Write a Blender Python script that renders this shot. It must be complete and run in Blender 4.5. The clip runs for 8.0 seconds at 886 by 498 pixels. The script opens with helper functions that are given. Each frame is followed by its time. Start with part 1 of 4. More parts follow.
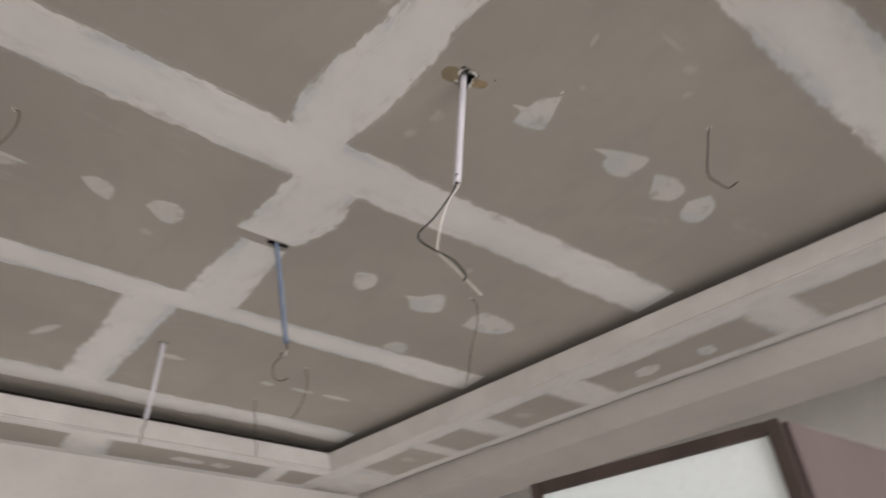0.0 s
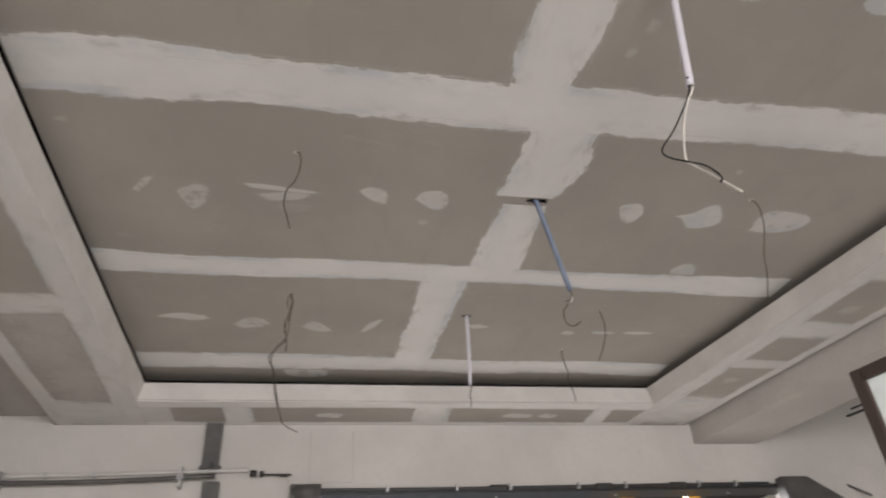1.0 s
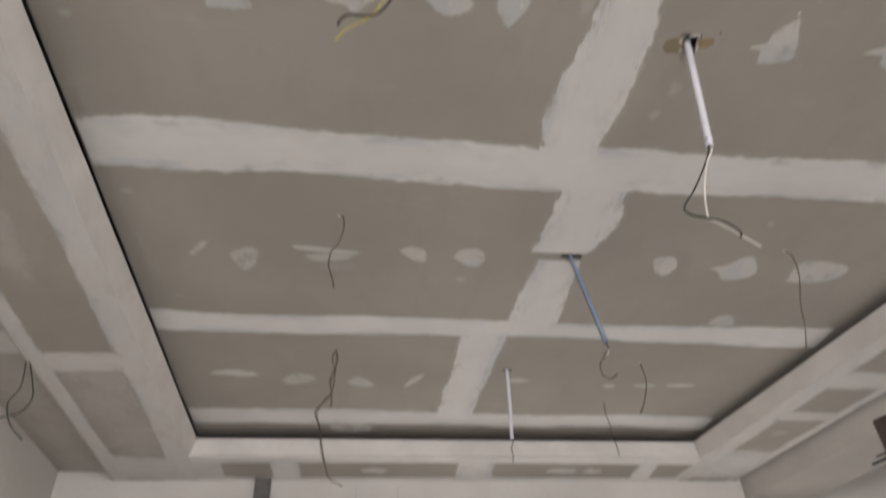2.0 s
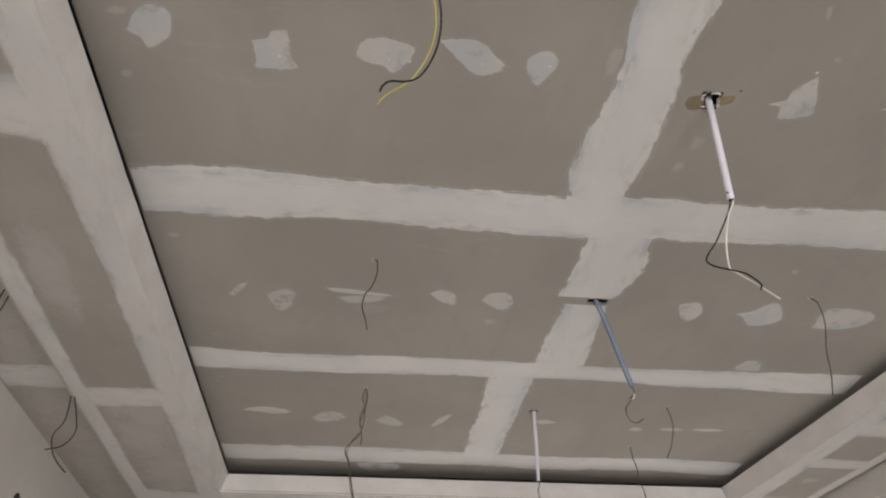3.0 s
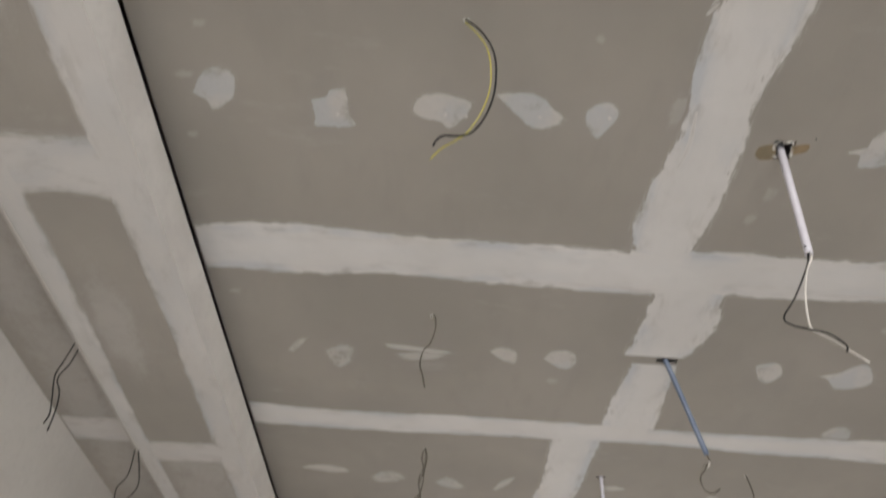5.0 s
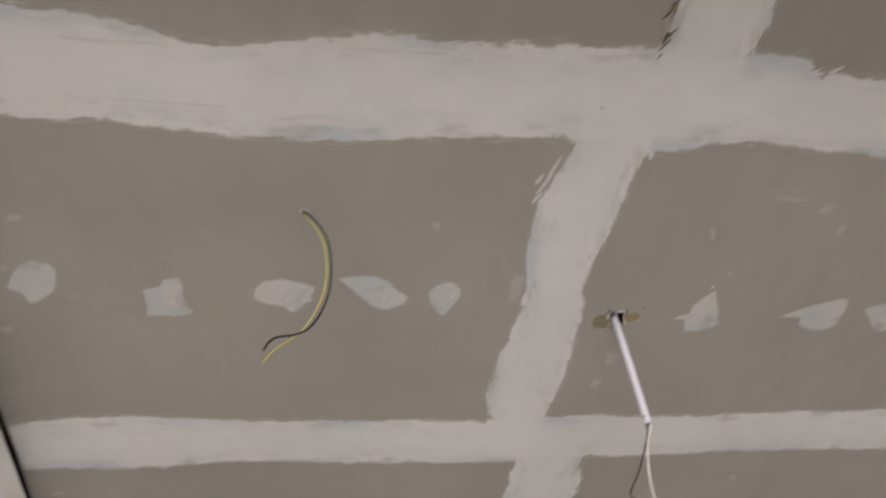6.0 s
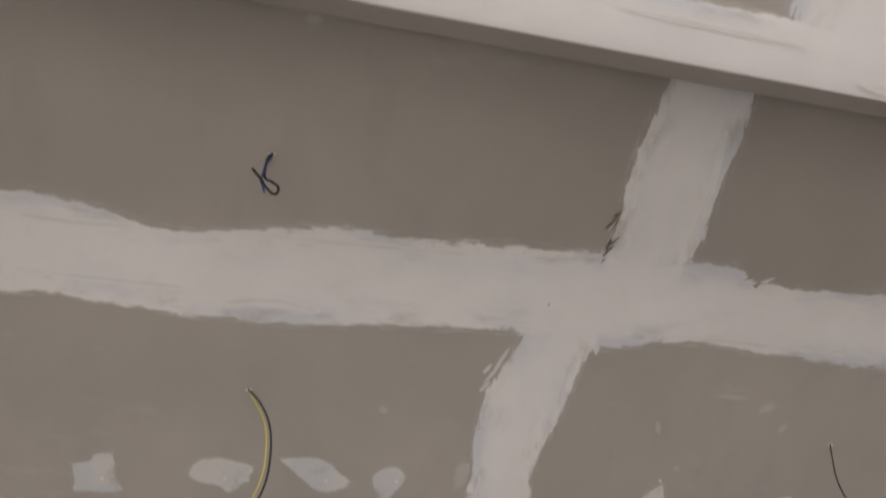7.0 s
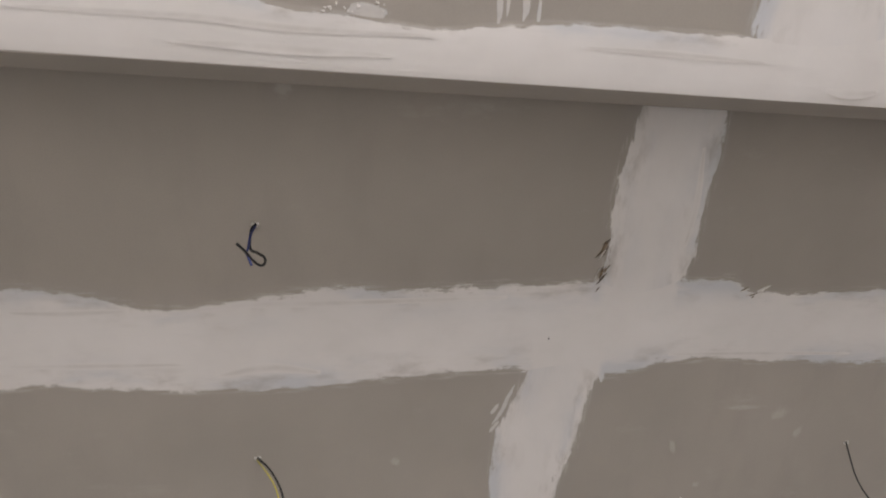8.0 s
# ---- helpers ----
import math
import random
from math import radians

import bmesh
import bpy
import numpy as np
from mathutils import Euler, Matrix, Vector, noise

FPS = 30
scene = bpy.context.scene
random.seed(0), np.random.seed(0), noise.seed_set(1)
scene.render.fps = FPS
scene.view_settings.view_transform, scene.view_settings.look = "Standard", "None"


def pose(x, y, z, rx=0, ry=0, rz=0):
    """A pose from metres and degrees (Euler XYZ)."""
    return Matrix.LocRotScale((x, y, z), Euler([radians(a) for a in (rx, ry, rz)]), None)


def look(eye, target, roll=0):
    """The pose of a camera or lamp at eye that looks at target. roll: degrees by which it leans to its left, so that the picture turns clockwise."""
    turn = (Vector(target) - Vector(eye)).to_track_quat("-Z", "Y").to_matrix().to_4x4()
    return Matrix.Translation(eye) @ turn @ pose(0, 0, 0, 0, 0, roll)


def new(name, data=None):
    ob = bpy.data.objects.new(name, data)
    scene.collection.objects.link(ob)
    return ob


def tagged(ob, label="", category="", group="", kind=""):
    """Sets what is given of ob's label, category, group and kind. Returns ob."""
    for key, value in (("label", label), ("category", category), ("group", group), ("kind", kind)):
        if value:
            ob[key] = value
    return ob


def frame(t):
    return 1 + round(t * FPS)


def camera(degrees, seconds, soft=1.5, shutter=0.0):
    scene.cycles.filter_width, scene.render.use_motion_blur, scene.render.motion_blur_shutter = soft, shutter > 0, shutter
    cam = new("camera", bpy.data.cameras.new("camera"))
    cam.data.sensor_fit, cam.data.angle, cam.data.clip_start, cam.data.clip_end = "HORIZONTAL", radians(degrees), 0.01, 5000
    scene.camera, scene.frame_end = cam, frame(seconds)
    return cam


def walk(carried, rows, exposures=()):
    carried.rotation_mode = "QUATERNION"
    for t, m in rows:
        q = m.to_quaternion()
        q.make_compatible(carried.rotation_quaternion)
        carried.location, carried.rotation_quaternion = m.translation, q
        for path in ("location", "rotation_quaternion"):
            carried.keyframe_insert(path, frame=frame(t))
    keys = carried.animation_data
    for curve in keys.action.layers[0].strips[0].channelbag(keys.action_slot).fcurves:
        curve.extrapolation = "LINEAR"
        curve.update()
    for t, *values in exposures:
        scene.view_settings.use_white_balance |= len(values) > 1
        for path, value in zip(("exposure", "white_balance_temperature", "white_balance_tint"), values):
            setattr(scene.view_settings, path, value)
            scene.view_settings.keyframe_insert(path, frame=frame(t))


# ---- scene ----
cam = camera(65.0, 8.0, soft=1.9, shutter=0.45)
PATH = [
    (0, (-0.915, -1.51, 1.668), (0.134, -0.266, 2.831), -4.3),
    (0.5, (-0.907, -1.508, 1.652), (-0.149, -0.038, 2.776), -7.6),
    (1, (-0.885, -1.573, 1.609), (-0.524, 0.06, 2.706), -4.2),
    (1.5, (-0.873, -1.595, 1.585), (-0.591, 0.044, 2.697), -3.8),
    (2, (-0.878, -1.671, 1.553), (-0.648, -0.11, 2.783), -2.9),
    (2.2, (-0.89, -1.712, 1.53), (-0.645, -0.229, 2.849), -3.6),
    (3.5, (-0.906, -1.767, 1.515), (-0.83, -0.236, 2.8), 1.7),
    (4, (-0.904, -1.723, 1.512), (-0.893, -0.149, 2.745), 3.8),
    (4.2, (-0.889, -1.717, 1.521), (-0.92, -0.129, 2.736), 5.0),
    (5.3, (-0.871, -1.755, 1.59), (-0.909, -0.463, 3.116), 4.1),
    (5.5, (-0.859, -1.789, 1.626), (-0.806, -0.564, 3.206), -0.1),
    (6, (-0.785, -1.838, 1.671), (-0.5, -0.74, 3.318), -10.9),
    (6.5, (-0.745, -1.896, 1.683), (-0.349, -1.005, 3.429), -16.4),
    (7, (-0.758, -1.975, 1.706), (-0.399, -1.231, 3.528), -17.7),
    (7.5, (-0.767, -2.005, 1.713), (-0.36, -1.417, 3.581), -34.0),
    (8, (-0.746, -2.051, 1.738), (-0.381, -1.347, 3.574), -25.6),
]
walk(cam, [(t, look(eye, target, roll)) for t, eye, target, roll in PATH],
     exposures=[(0, 0.47, 6480, 10), (1.5, 0.46, 6500, 10), (4, 0.47, 6460, 9), (5.5, 0.55, 6420, 7), (6.5, 0.46, 6520, 12), (8, 0.43, 6480, 12)])

# ---- world, light and exposure
world = bpy.data.worlds.new("world")
scene.world = world
world.use_nodes = True
wn = world.node_tree.nodes
sky = wn.new("ShaderNodeTexSky")
sky.sky_type, sky.sun_disc = "NISHITA", False
sky.sun_elevation, sky.sun_rotation = radians(35), radians(200)
world.node_tree.links.new(sky.outputs[0], wn["Background"].inputs[0])
wn["Background"].inputs[1].default_value = 0.1


def area(name, m, sx, sy, watts, colour):
    lamp = bpy.data.lights.new(name, "AREA")
    lamp.shape, lamp.size, lamp.size_y, lamp.energy, lamp.color = "RECTANGLE", sx, sy, watts, colour
    ob = new(name, lamp)
    ob.matrix_world = m
    return ob


# daylight that falls in at the shop front; the rear lamp is added fill
area("daylight_front", look((0.1, -7.2, 2.0), (-0.9, -1.6, 0.5)), 3.6, 2.0, 312, (1.0, 0.965, 0.962))
area("fill_rear", look((1.2, 5.2, 2.95), (-1.9, 1.2, 0.2)), 2.4, 0.6, 345, (1.0, 0.97, 0.965))

# ---- materials


class Mat:
    """A principled material with short ways to add nodes."""

    def __init__(self, name, colour=(0.5, 0.5, 0.5), rough=0.8, metal=0.0):
        self.m = bpy.data.materials.new(name)
        self.m.use_nodes = True
        self.t = self.m.node_tree
        self.b = self.t.nodes["Principled BSDF"]
        self.b.inputs["Base Color"].default_value = (*colour, 1)
        self.b.inputs["Roughness"].default_value = rough
        self.b.inputs["Metallic"].default_value = metal
        self.where = self.t.nodes.new("ShaderNodeNewGeometry").outputs["Position"]

    def link(self, a, b):
        self.t.links.new(a, b)

    def noise(self, scale, detail=4.0, stretch=(1, 1, 1), rough=0.55):
        mp = self.t.nodes.new("ShaderNodeMapping")
        mp.inputs["Scale"].default_value = stretch
        self.link(self.where, mp.inputs["Vector"])
        n = self.t.nodes.new("ShaderNodeTexNoise")
        n.inputs["Scale"].default_value, n.inputs["Detail"].default_value = scale, detail
        n.inputs["Roughness"].default_value = rough
        self.link(mp.outputs[0], n.inputs["Vector"])
        return n.outputs["Fac"]

    def ramp(self, fac, lo, hi, a=0.0, b=1.0):
        r = self.t.nodes.new("ShaderNodeMapRange")
        r.interpolation_type = "SMOOTHSTEP"
        for i, v in enumerate((lo, hi, a, b)):
            r.inputs[i + 1].default_value = v
        self.link(fac, r.inputs[0])
        return r.outputs[0]

    def mix(self, fac, a, b):
        x = self.t.nodes.new("ShaderNodeMix")
        x.data_type = "RGBA"
        for sock, v in ((x.inputs[0], fac), (x.inputs[6], a), (x.inputs[7], b)):
            if isinstance(v, (tuple, float)):
                sock.default_value = (*v, 1) if isinstance(v, tuple) else v
            else:
                self.link(v, sock)
        return x.outputs[2]

    def maths(self, op, a, b):
        x = self.t.nodes.new("ShaderNodeMath")
        x.operation = op
        for sock, v in zip(x.inputs, (a, b)):
            if isinstance(v, (int, float)):
                sock.default_value = v
            else:
                self.link(v, sock)
        return x.outputs[0]

    def bump(self, height, strength, dist=0.002):
        x = self.t.nodes.new("ShaderNodeBump")
        x.inputs["Strength"].default_value, x.inputs["Distance"].default_value = strength, dist
        self.link(height, x.inputs["Height"])
        self.link(x.outputs[0], self.b.inputs["Normal"])

    def attr(self, name):
        x = self.t.nodes.new("ShaderNodeAttribute")
        x.attribute_name = name
        return x.outputs["Fac"]

    def colour(self, sock):
        self.link(sock, self.b.inputs["Base Color"])


def varied(name, a, b, scale=6.0, rough=0.8, metal=0.0, fine=60.0, bump=0.15, dirt=None):
    k = Mat(name, a, rough, metal)
    c = k.mix(k.ramp(k.noise(scale), 0.35, 0.65), a, b)
    f = k.noise(fine, 3)
    c = k.mix(k.maths("MULTIPLY", k.ramp(f, 0.45, 0.75), 0.25), c, tuple(v * 0.8 for v in a))
    if dirt:
        c = k.mix(k.maths("MULTIPLY", k.ramp(k.noise(scale * 0.45, 6, rough=0.65), 0.52, 0.72), 0.6), c, dirt)
    k.colour(c)
    if bump:
        k.bump(f, bump)
    return k.m


def paper(k):
    """Colour of grey-beige plasterboard paper: faint mottling, scuffs and fibres."""
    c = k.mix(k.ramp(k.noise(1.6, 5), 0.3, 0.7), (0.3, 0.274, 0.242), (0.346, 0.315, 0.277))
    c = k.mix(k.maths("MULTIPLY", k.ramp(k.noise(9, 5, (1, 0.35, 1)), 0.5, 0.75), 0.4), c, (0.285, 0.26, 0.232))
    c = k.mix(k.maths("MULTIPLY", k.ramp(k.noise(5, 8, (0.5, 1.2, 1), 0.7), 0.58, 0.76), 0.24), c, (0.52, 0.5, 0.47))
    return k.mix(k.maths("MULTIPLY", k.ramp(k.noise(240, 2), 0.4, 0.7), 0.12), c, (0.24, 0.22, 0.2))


def board_material():
    k = Mat("plasterboard_paper", rough=0.88)
    k.colour(paper(k))
    k.bump(k.noise(160, 3), 0.08, 0.001)
    return k.m


def mud(k):
    """Colour of dry joint compound: nearly even, with faint clouds."""
    c = k.mix(k.ramp(k.noise(2.2, 5), 0.3, 0.7), (0.608, 0.583, 0.556), (0.662, 0.637, 0.612))
    return k.mix(k.maths("MULTIPLY", k.ramp(k.noise(14, 5), 0.45, 0.8), 0.14), c, (0.5, 0.485, 0.47))


def compound_material(name, low, high, cover, stretch, ragged=0.55, haze=(0.49, 0.505, 0.525), even=0.06):
    """Joint compound wiped on with a knife: uneven rims and grey haze near them where the paper shows through."""
    k = Mat(name, rough=0.82)
    edge = k.attr("edge")
    fine, broad = k.noise(46, 8, stretch, 0.68), k.noise(6, 4, stretch)
    strokes = k.noise(120, 4, tuple(0.1 if v < 0.6 else v for v in stretch), 0.6)
    e = k.maths("ADD", edge, k.maths("MULTIPLY", k.maths("SUBTRACT", fine, 0.5), ragged))
    e = k.maths("ADD", e, k.maths("MULTIPLY", k.maths("SUBTRACT", broad, 0.52), ragged * 0.9))
    e = k.maths("ADD", e, k.maths("MULTIPLY", k.maths("SUBTRACT", strokes, 0.5), ragged * 0.5))
    rim = k.ramp(edge, 0.55, 1.0, 1.0, even)
    cloud = k.ramp(k.noise(8, 4, stretch, 0.55), 0.43, 0.64)
    thin = k.maths("MULTIPLY", k.ramp(k.noise(17, 6, stretch, 0.62), 0.5, 0.7), k.maths("MULTIPLY", rim, 0.5))
    thin = k.maths("ADD", thin, k.maths("MULTIPLY", k.ramp(strokes, 0.52, 0.68), k.maths("MULTIPLY", rim, 0.1)))
    inside = k.ramp(edge, 0.0, 0.08)
    solid = k.maths("MULTIPLY", k.ramp(e, low, high), k.maths("SUBTRACT", cover, thin))
    wiped = k.maths("MULTIPLY", k.ramp(e, low - 0.3, low), k.ramp(strokes, 0.46, 0.6, 0.0, 0.2 * cover))
    lay = k.maths("MULTIPLY", k.maths("MAXIMUM", solid, wiped), inside)
    c = k.mix(k.maths("MULTIPLY", k.maths("MULTIPLY", cloud, rim), 0.85), mud(k), haze)
    k.colour(k.mix(lay, paper(k), c))
    k.bump(k.noise(30, 5, stretch), 0.15, 0.0015)
    return k.m


def trowel_material():
    """A scraped line in the compound where the paper shows faintly."""
    k = Mat("trowel_line", rough=0.85)
    worn = k.maths("MULTIPLY", k.ramp(k.attr("edge"), 0.0, 1.0), k.ramp(k.noise(12, 5), 0.3, 0.65, 0.05, 0.32))
    k.colour(k.mix(worn, mud(k), paper(k)))
    return k.m


BOARD = board_material()
MUD_X = compound_material("joint_compound_across", 0.3, 0.44, 0.985, (0.4, 1.0, 1.0), 0.85)
MUD_Y = compound_material("joint_compound_along", 0.3, 0.44, 0.985, (1.0, 0.4, 1.0), 0.85)
MUD_SPOT = compound_material("filler_spot", 0.34, 0.46, 0.66, (0.9, 0.9, 0.9), 0.42, (0.51, 0.54, 0.57), 0.8)
MUD_FAINT = compound_material("wiped_filler", 0.3, 0.7, 0.5, (0.9, 0.9, 0.9), 0.9, (0.51, 0.54, 0.57), 0.8)
# lower cover gives the side soffits' joints a duller, low-contrast tone
COAT_X = compound_material("thin_cover_across", 0.15, 0.7, 0.74, (0.4, 1.0, 1.0), 0.8, even=0.3)
COAT_Y = compound_material("thin_cover_along", 0.15, 0.7, 0.74, (1.0, 0.4, 1.0), 0.8, even=0.3)
MUD_THIN = compound_material("thin_smear", 0.3, 1.1, 0.22, (0.8, 0.6, 0.8), 1.0)
TROWEL = trowel_material()
LIP = varied("skimmed_compound", (0.64, 0.61, 0.575), (0.58, 0.55, 0.52), 5, 0.8, fine=45, bump=0.12)
PLASTER = varied("wall_plaster", (0.55, 0.525, 0.49), (0.49, 0.465, 0.435), 1.8, 0.9, fine=30, bump=0.3, dirt=(0.47, 0.44, 0.41))
BEAM = varied("beam_plaster", (0.44, 0.41, 0.375), (0.39, 0.365, 0.335), 2.2, 0.9, fine=35, bump=0.3, dirt=(0.4, 0.37, 0.33))
CONCRETE = varied("floor_screed", (0.5, 0.492, 0.48), (0.43, 0.424, 0.415), 1.1, 0.85, fine=25, bump=0.3, dirt=(0.35, 0.343, 0.333))
SLAB = varied("slab_concrete", (0.3, 0.29, 0.28), (0.24, 0.23, 0.22), 2, 0.9)
PVC_WHITE = varied("white_pvc", (0.6, 0.58, 0.62), (0.55, 0.53, 0.57), 12, 0.4, bump=0.03)
PVC_BLUE = varied("blue_pvc", (0.13, 0.165, 0.235), (0.17, 0.205, 0.27), 14, 0.45, bump=0.05)
WIRE_DARK = varied("dark_wire", (0.007, 0.007, 0.007), (0.014, 0.013, 0.012), 30, 0.8, bump=0)
WIRE_BROWN = varied("dusty_wire", (0.06, 0.05, 0.035), (0.09, 0.078, 0.055), 30, 0.7, bump=0)
WIRE_YELLOW = varied("yellow_wire", (0.46, 0.39, 0.05), (0.38, 0.34, 0.07), 25, 0.45, bump=0)
WIRE_BLUE = varied("blue_wire", (0.008, 0.018, 0.11), (0.012, 0.025, 0.15), 25, 0.45, bump=0)
WIRE_WHITE = varied("white_wire", (0.66, 0.62, 0.56), (0.58, 0.55, 0.5), 25, 0.5, bump=0)
COPPER = varied("copper", (0.55, 0.28, 0.14), (0.45, 0.23, 0.12), 40, 0.4, 1.0, bump=0)
DARK_STEEL = varied("dark_grey_steel", (0.1, 0.095, 0.09), (0.075, 0.07, 0.068), 8, 0.6, 0.2, bump=0.05, dirt=(0.16, 0.15, 0.14))
GALV = varied("galvanised_steel", (0.48, 0.47, 0.46), (0.38, 0.375, 0.37), 20, 0.45, 0.7, bump=0.05)
BLACK = varied("black_plastic", (0.02, 0.02, 0.02), (0.03, 0.03, 0.03), 20, 0.5, bump=0)
VOID = varied("hole_shade", (0.02, 0.018, 0.016), (0.012, 0.011, 0.01), 20, 0.95)
TORN = varied("torn_brown_paper", (0.30, 0.22, 0.13), (0.24, 0.18, 0.11), 30, 0.95, fine=90)
GYPSUM = varied("broken_gypsum", (0.64, 0.62, 0.58), (0.52, 0.5, 0.46), 40, 0.95, fine=120, bump=0.4)
WOOD = varied("dark_brown_wood", (0.06, 0.04, 0.034), (0.042, 0.029, 0.025), 9, 0.5, fine=70, bump=0.1)
MAROON = varied("maroon_laminate", (0.13, 0.1, 0.098), (0.11, 0.085, 0.083), 3, 0.42, fine=50, bump=0.04)
# cyan tint in the base colour stands in for reflected daylight
PANEL = varied("white_acrylic", (0.83, 0.89, 0.9), (0.8, 0.86, 0.87), 1.5, 0.18, bump=0)
YELLOW = varied("yellow_paint", (0.62, 0.34, 0.03), (0.5, 0.27, 0.03), 7, 0.5, dirt=(0.2, 0.12, 0.04))
# grey rather than pale, to offset the strong rear lamp on the ducts
AIR_DUCT = varied("dimmed_galvanised_duct", (0.2, 0.19, 0.18), (0.15, 0.143, 0.135), 4, 0.55, 0.4)
DUCT = varied("pale_duct", (0.55, 0.53, 0.5), (0.47, 0.45, 0.43), 4, 0.6)

# ---- mesh helpers
H, ZS, ZT = 3.3, 3.11, 3.235  # inner ceiling, soffit underside, top of the cove lip


def link_mesh(name, bm, mat, parent=None, label="", smooth=False):
    bmesh.ops.recalc_face_normals(bm, faces=bm.faces)
    me = bpy.data.meshes.new(name)
    bm.to_mesh(me)
    bm.free()
    me.materials.append(mat)
    if smooth:
        me.shade_smooth()
    ob = new(name, me)
    ob.parent = parent
    return tagged(ob, label=label)


def part(name, bm, mat, parent, label="", smooth=False):
    return link_mesh(name, bm, mat, parent, label, smooth)


def thing(name, label, category, group="", at=(0, 0, 0), size=1.0):
    ob = new(name)
    ob.location, ob.scale = at, (size,) * 3
    bpy.context.view_layer.update()
    return tagged(ob, label, category, group)


def prism(bm, low, high):
    """A solid between two rings of corners."""
    a, b = [bm.verts.new(p) for p in low], [bm.verts.new(p) for p in high]
    bm.faces.new(a[::-1])
    bm.faces.new(b)
    n = len(a)
    for i in range(n):
        bm.faces.new((a[i], a[(i + 1) % n], b[(i + 1) % n], b[i]))
    return a + b


def plan(bm, ring, z0, z1):
    return prism(bm, [(x, y, z0) for x, y in ring], [(x, y, z1) for x, y in ring])


def cube(bm, a, b, bevel=0.0):
    vs = plan(bm, [(a[0], a[1]), (b[0], a[1]), (b[0], b[1]), (a[0], b[1])], a[2], b[2])
    if bevel:
        es = {e for v in vs for e in v.link_edges}
        bmesh.ops.bevel(bm, geom=list(es), offset=bevel, segments=2, affect="EDGES")


def shell(name, a, b, mat, parent=None, kind="structure", bevel=0.0):
    bm = bmesh.new()
    cube(bm, a, b, bevel)
    ob = link_mesh(name, bm, mat, parent)
    return tagged(ob, kind=kind) if not parent else ob


def spline(points, steps=6):
    """Catmull-Rom through the points."""
    p = [Vector(q) for q in points]
    p = [p[0] * 2 - p[1]] + p + [p[-1] * 2 - p[-2]]
    out = []
    for i in range(1, len(p) - 2):
        for j in range(steps):
            t = j / steps
            a, b, c, d = p[i - 1 : i + 3]
            out.append(0.5 * (2 * b + (c - a) * t + (2 * a - 5 * b + 4 * c - d) * t * t + (3 * b - a - 3 * c + d) * t**3))
    return out + [p[-2]]


def tube(bm, points, radius, sides=8, hollow=0.0):
    """A round rod swept along points; hollow leaves a bore at its last end."""
    ring, last, side = None, None, None
    for i, p in enumerate(points):
        ahead = (points[min(i + 1, len(points) - 1)] - points[max(i - 1, 0)]).normalized()
        side = ahead.orthogonal().normalized() if side is None else (side - ahead * side.dot(ahead)).normalized()
        up = ahead.cross(side)
        now = [bm.verts.new(p + radius * (math.cos(a) * side + math.sin(a) * up)) for a in (math.tau * k / sides for k in range(sides))]
        if ring:
            for k in range(sides):
                bm.faces.new((ring[k], ring[(k + 1) % sides], now[(k + 1) % sides], now[k]))
        else:
            bm.faces.new(now[::-1])
        ring, last = now, (p, ahead, side, up)
    if not hollow:
        bm.faces.new(ring)
        return
    p, ahead, side, up = last
    for r, back in ((hollow, 0.0), (hollow, 0.03)):
        now = [bm.verts.new(p - ahead * back + r * (math.cos(a) * side + math.sin(a) * up)) for a in (math.tau * k / sides for k in range(sides))]
        for k in range(sides):
            bm.faces.new((ring[k], ring[(k + 1) % sides], now[(k + 1) % sides], now[k]))
        ring = now
    bm.faces.new(ring)


def wire(name, points, radius, mat, parent, label=""):
    bm = bmesh.new()
    tube(bm, spline(points), radius, 7)
    return part(name, bm, mat, parent, label, True)


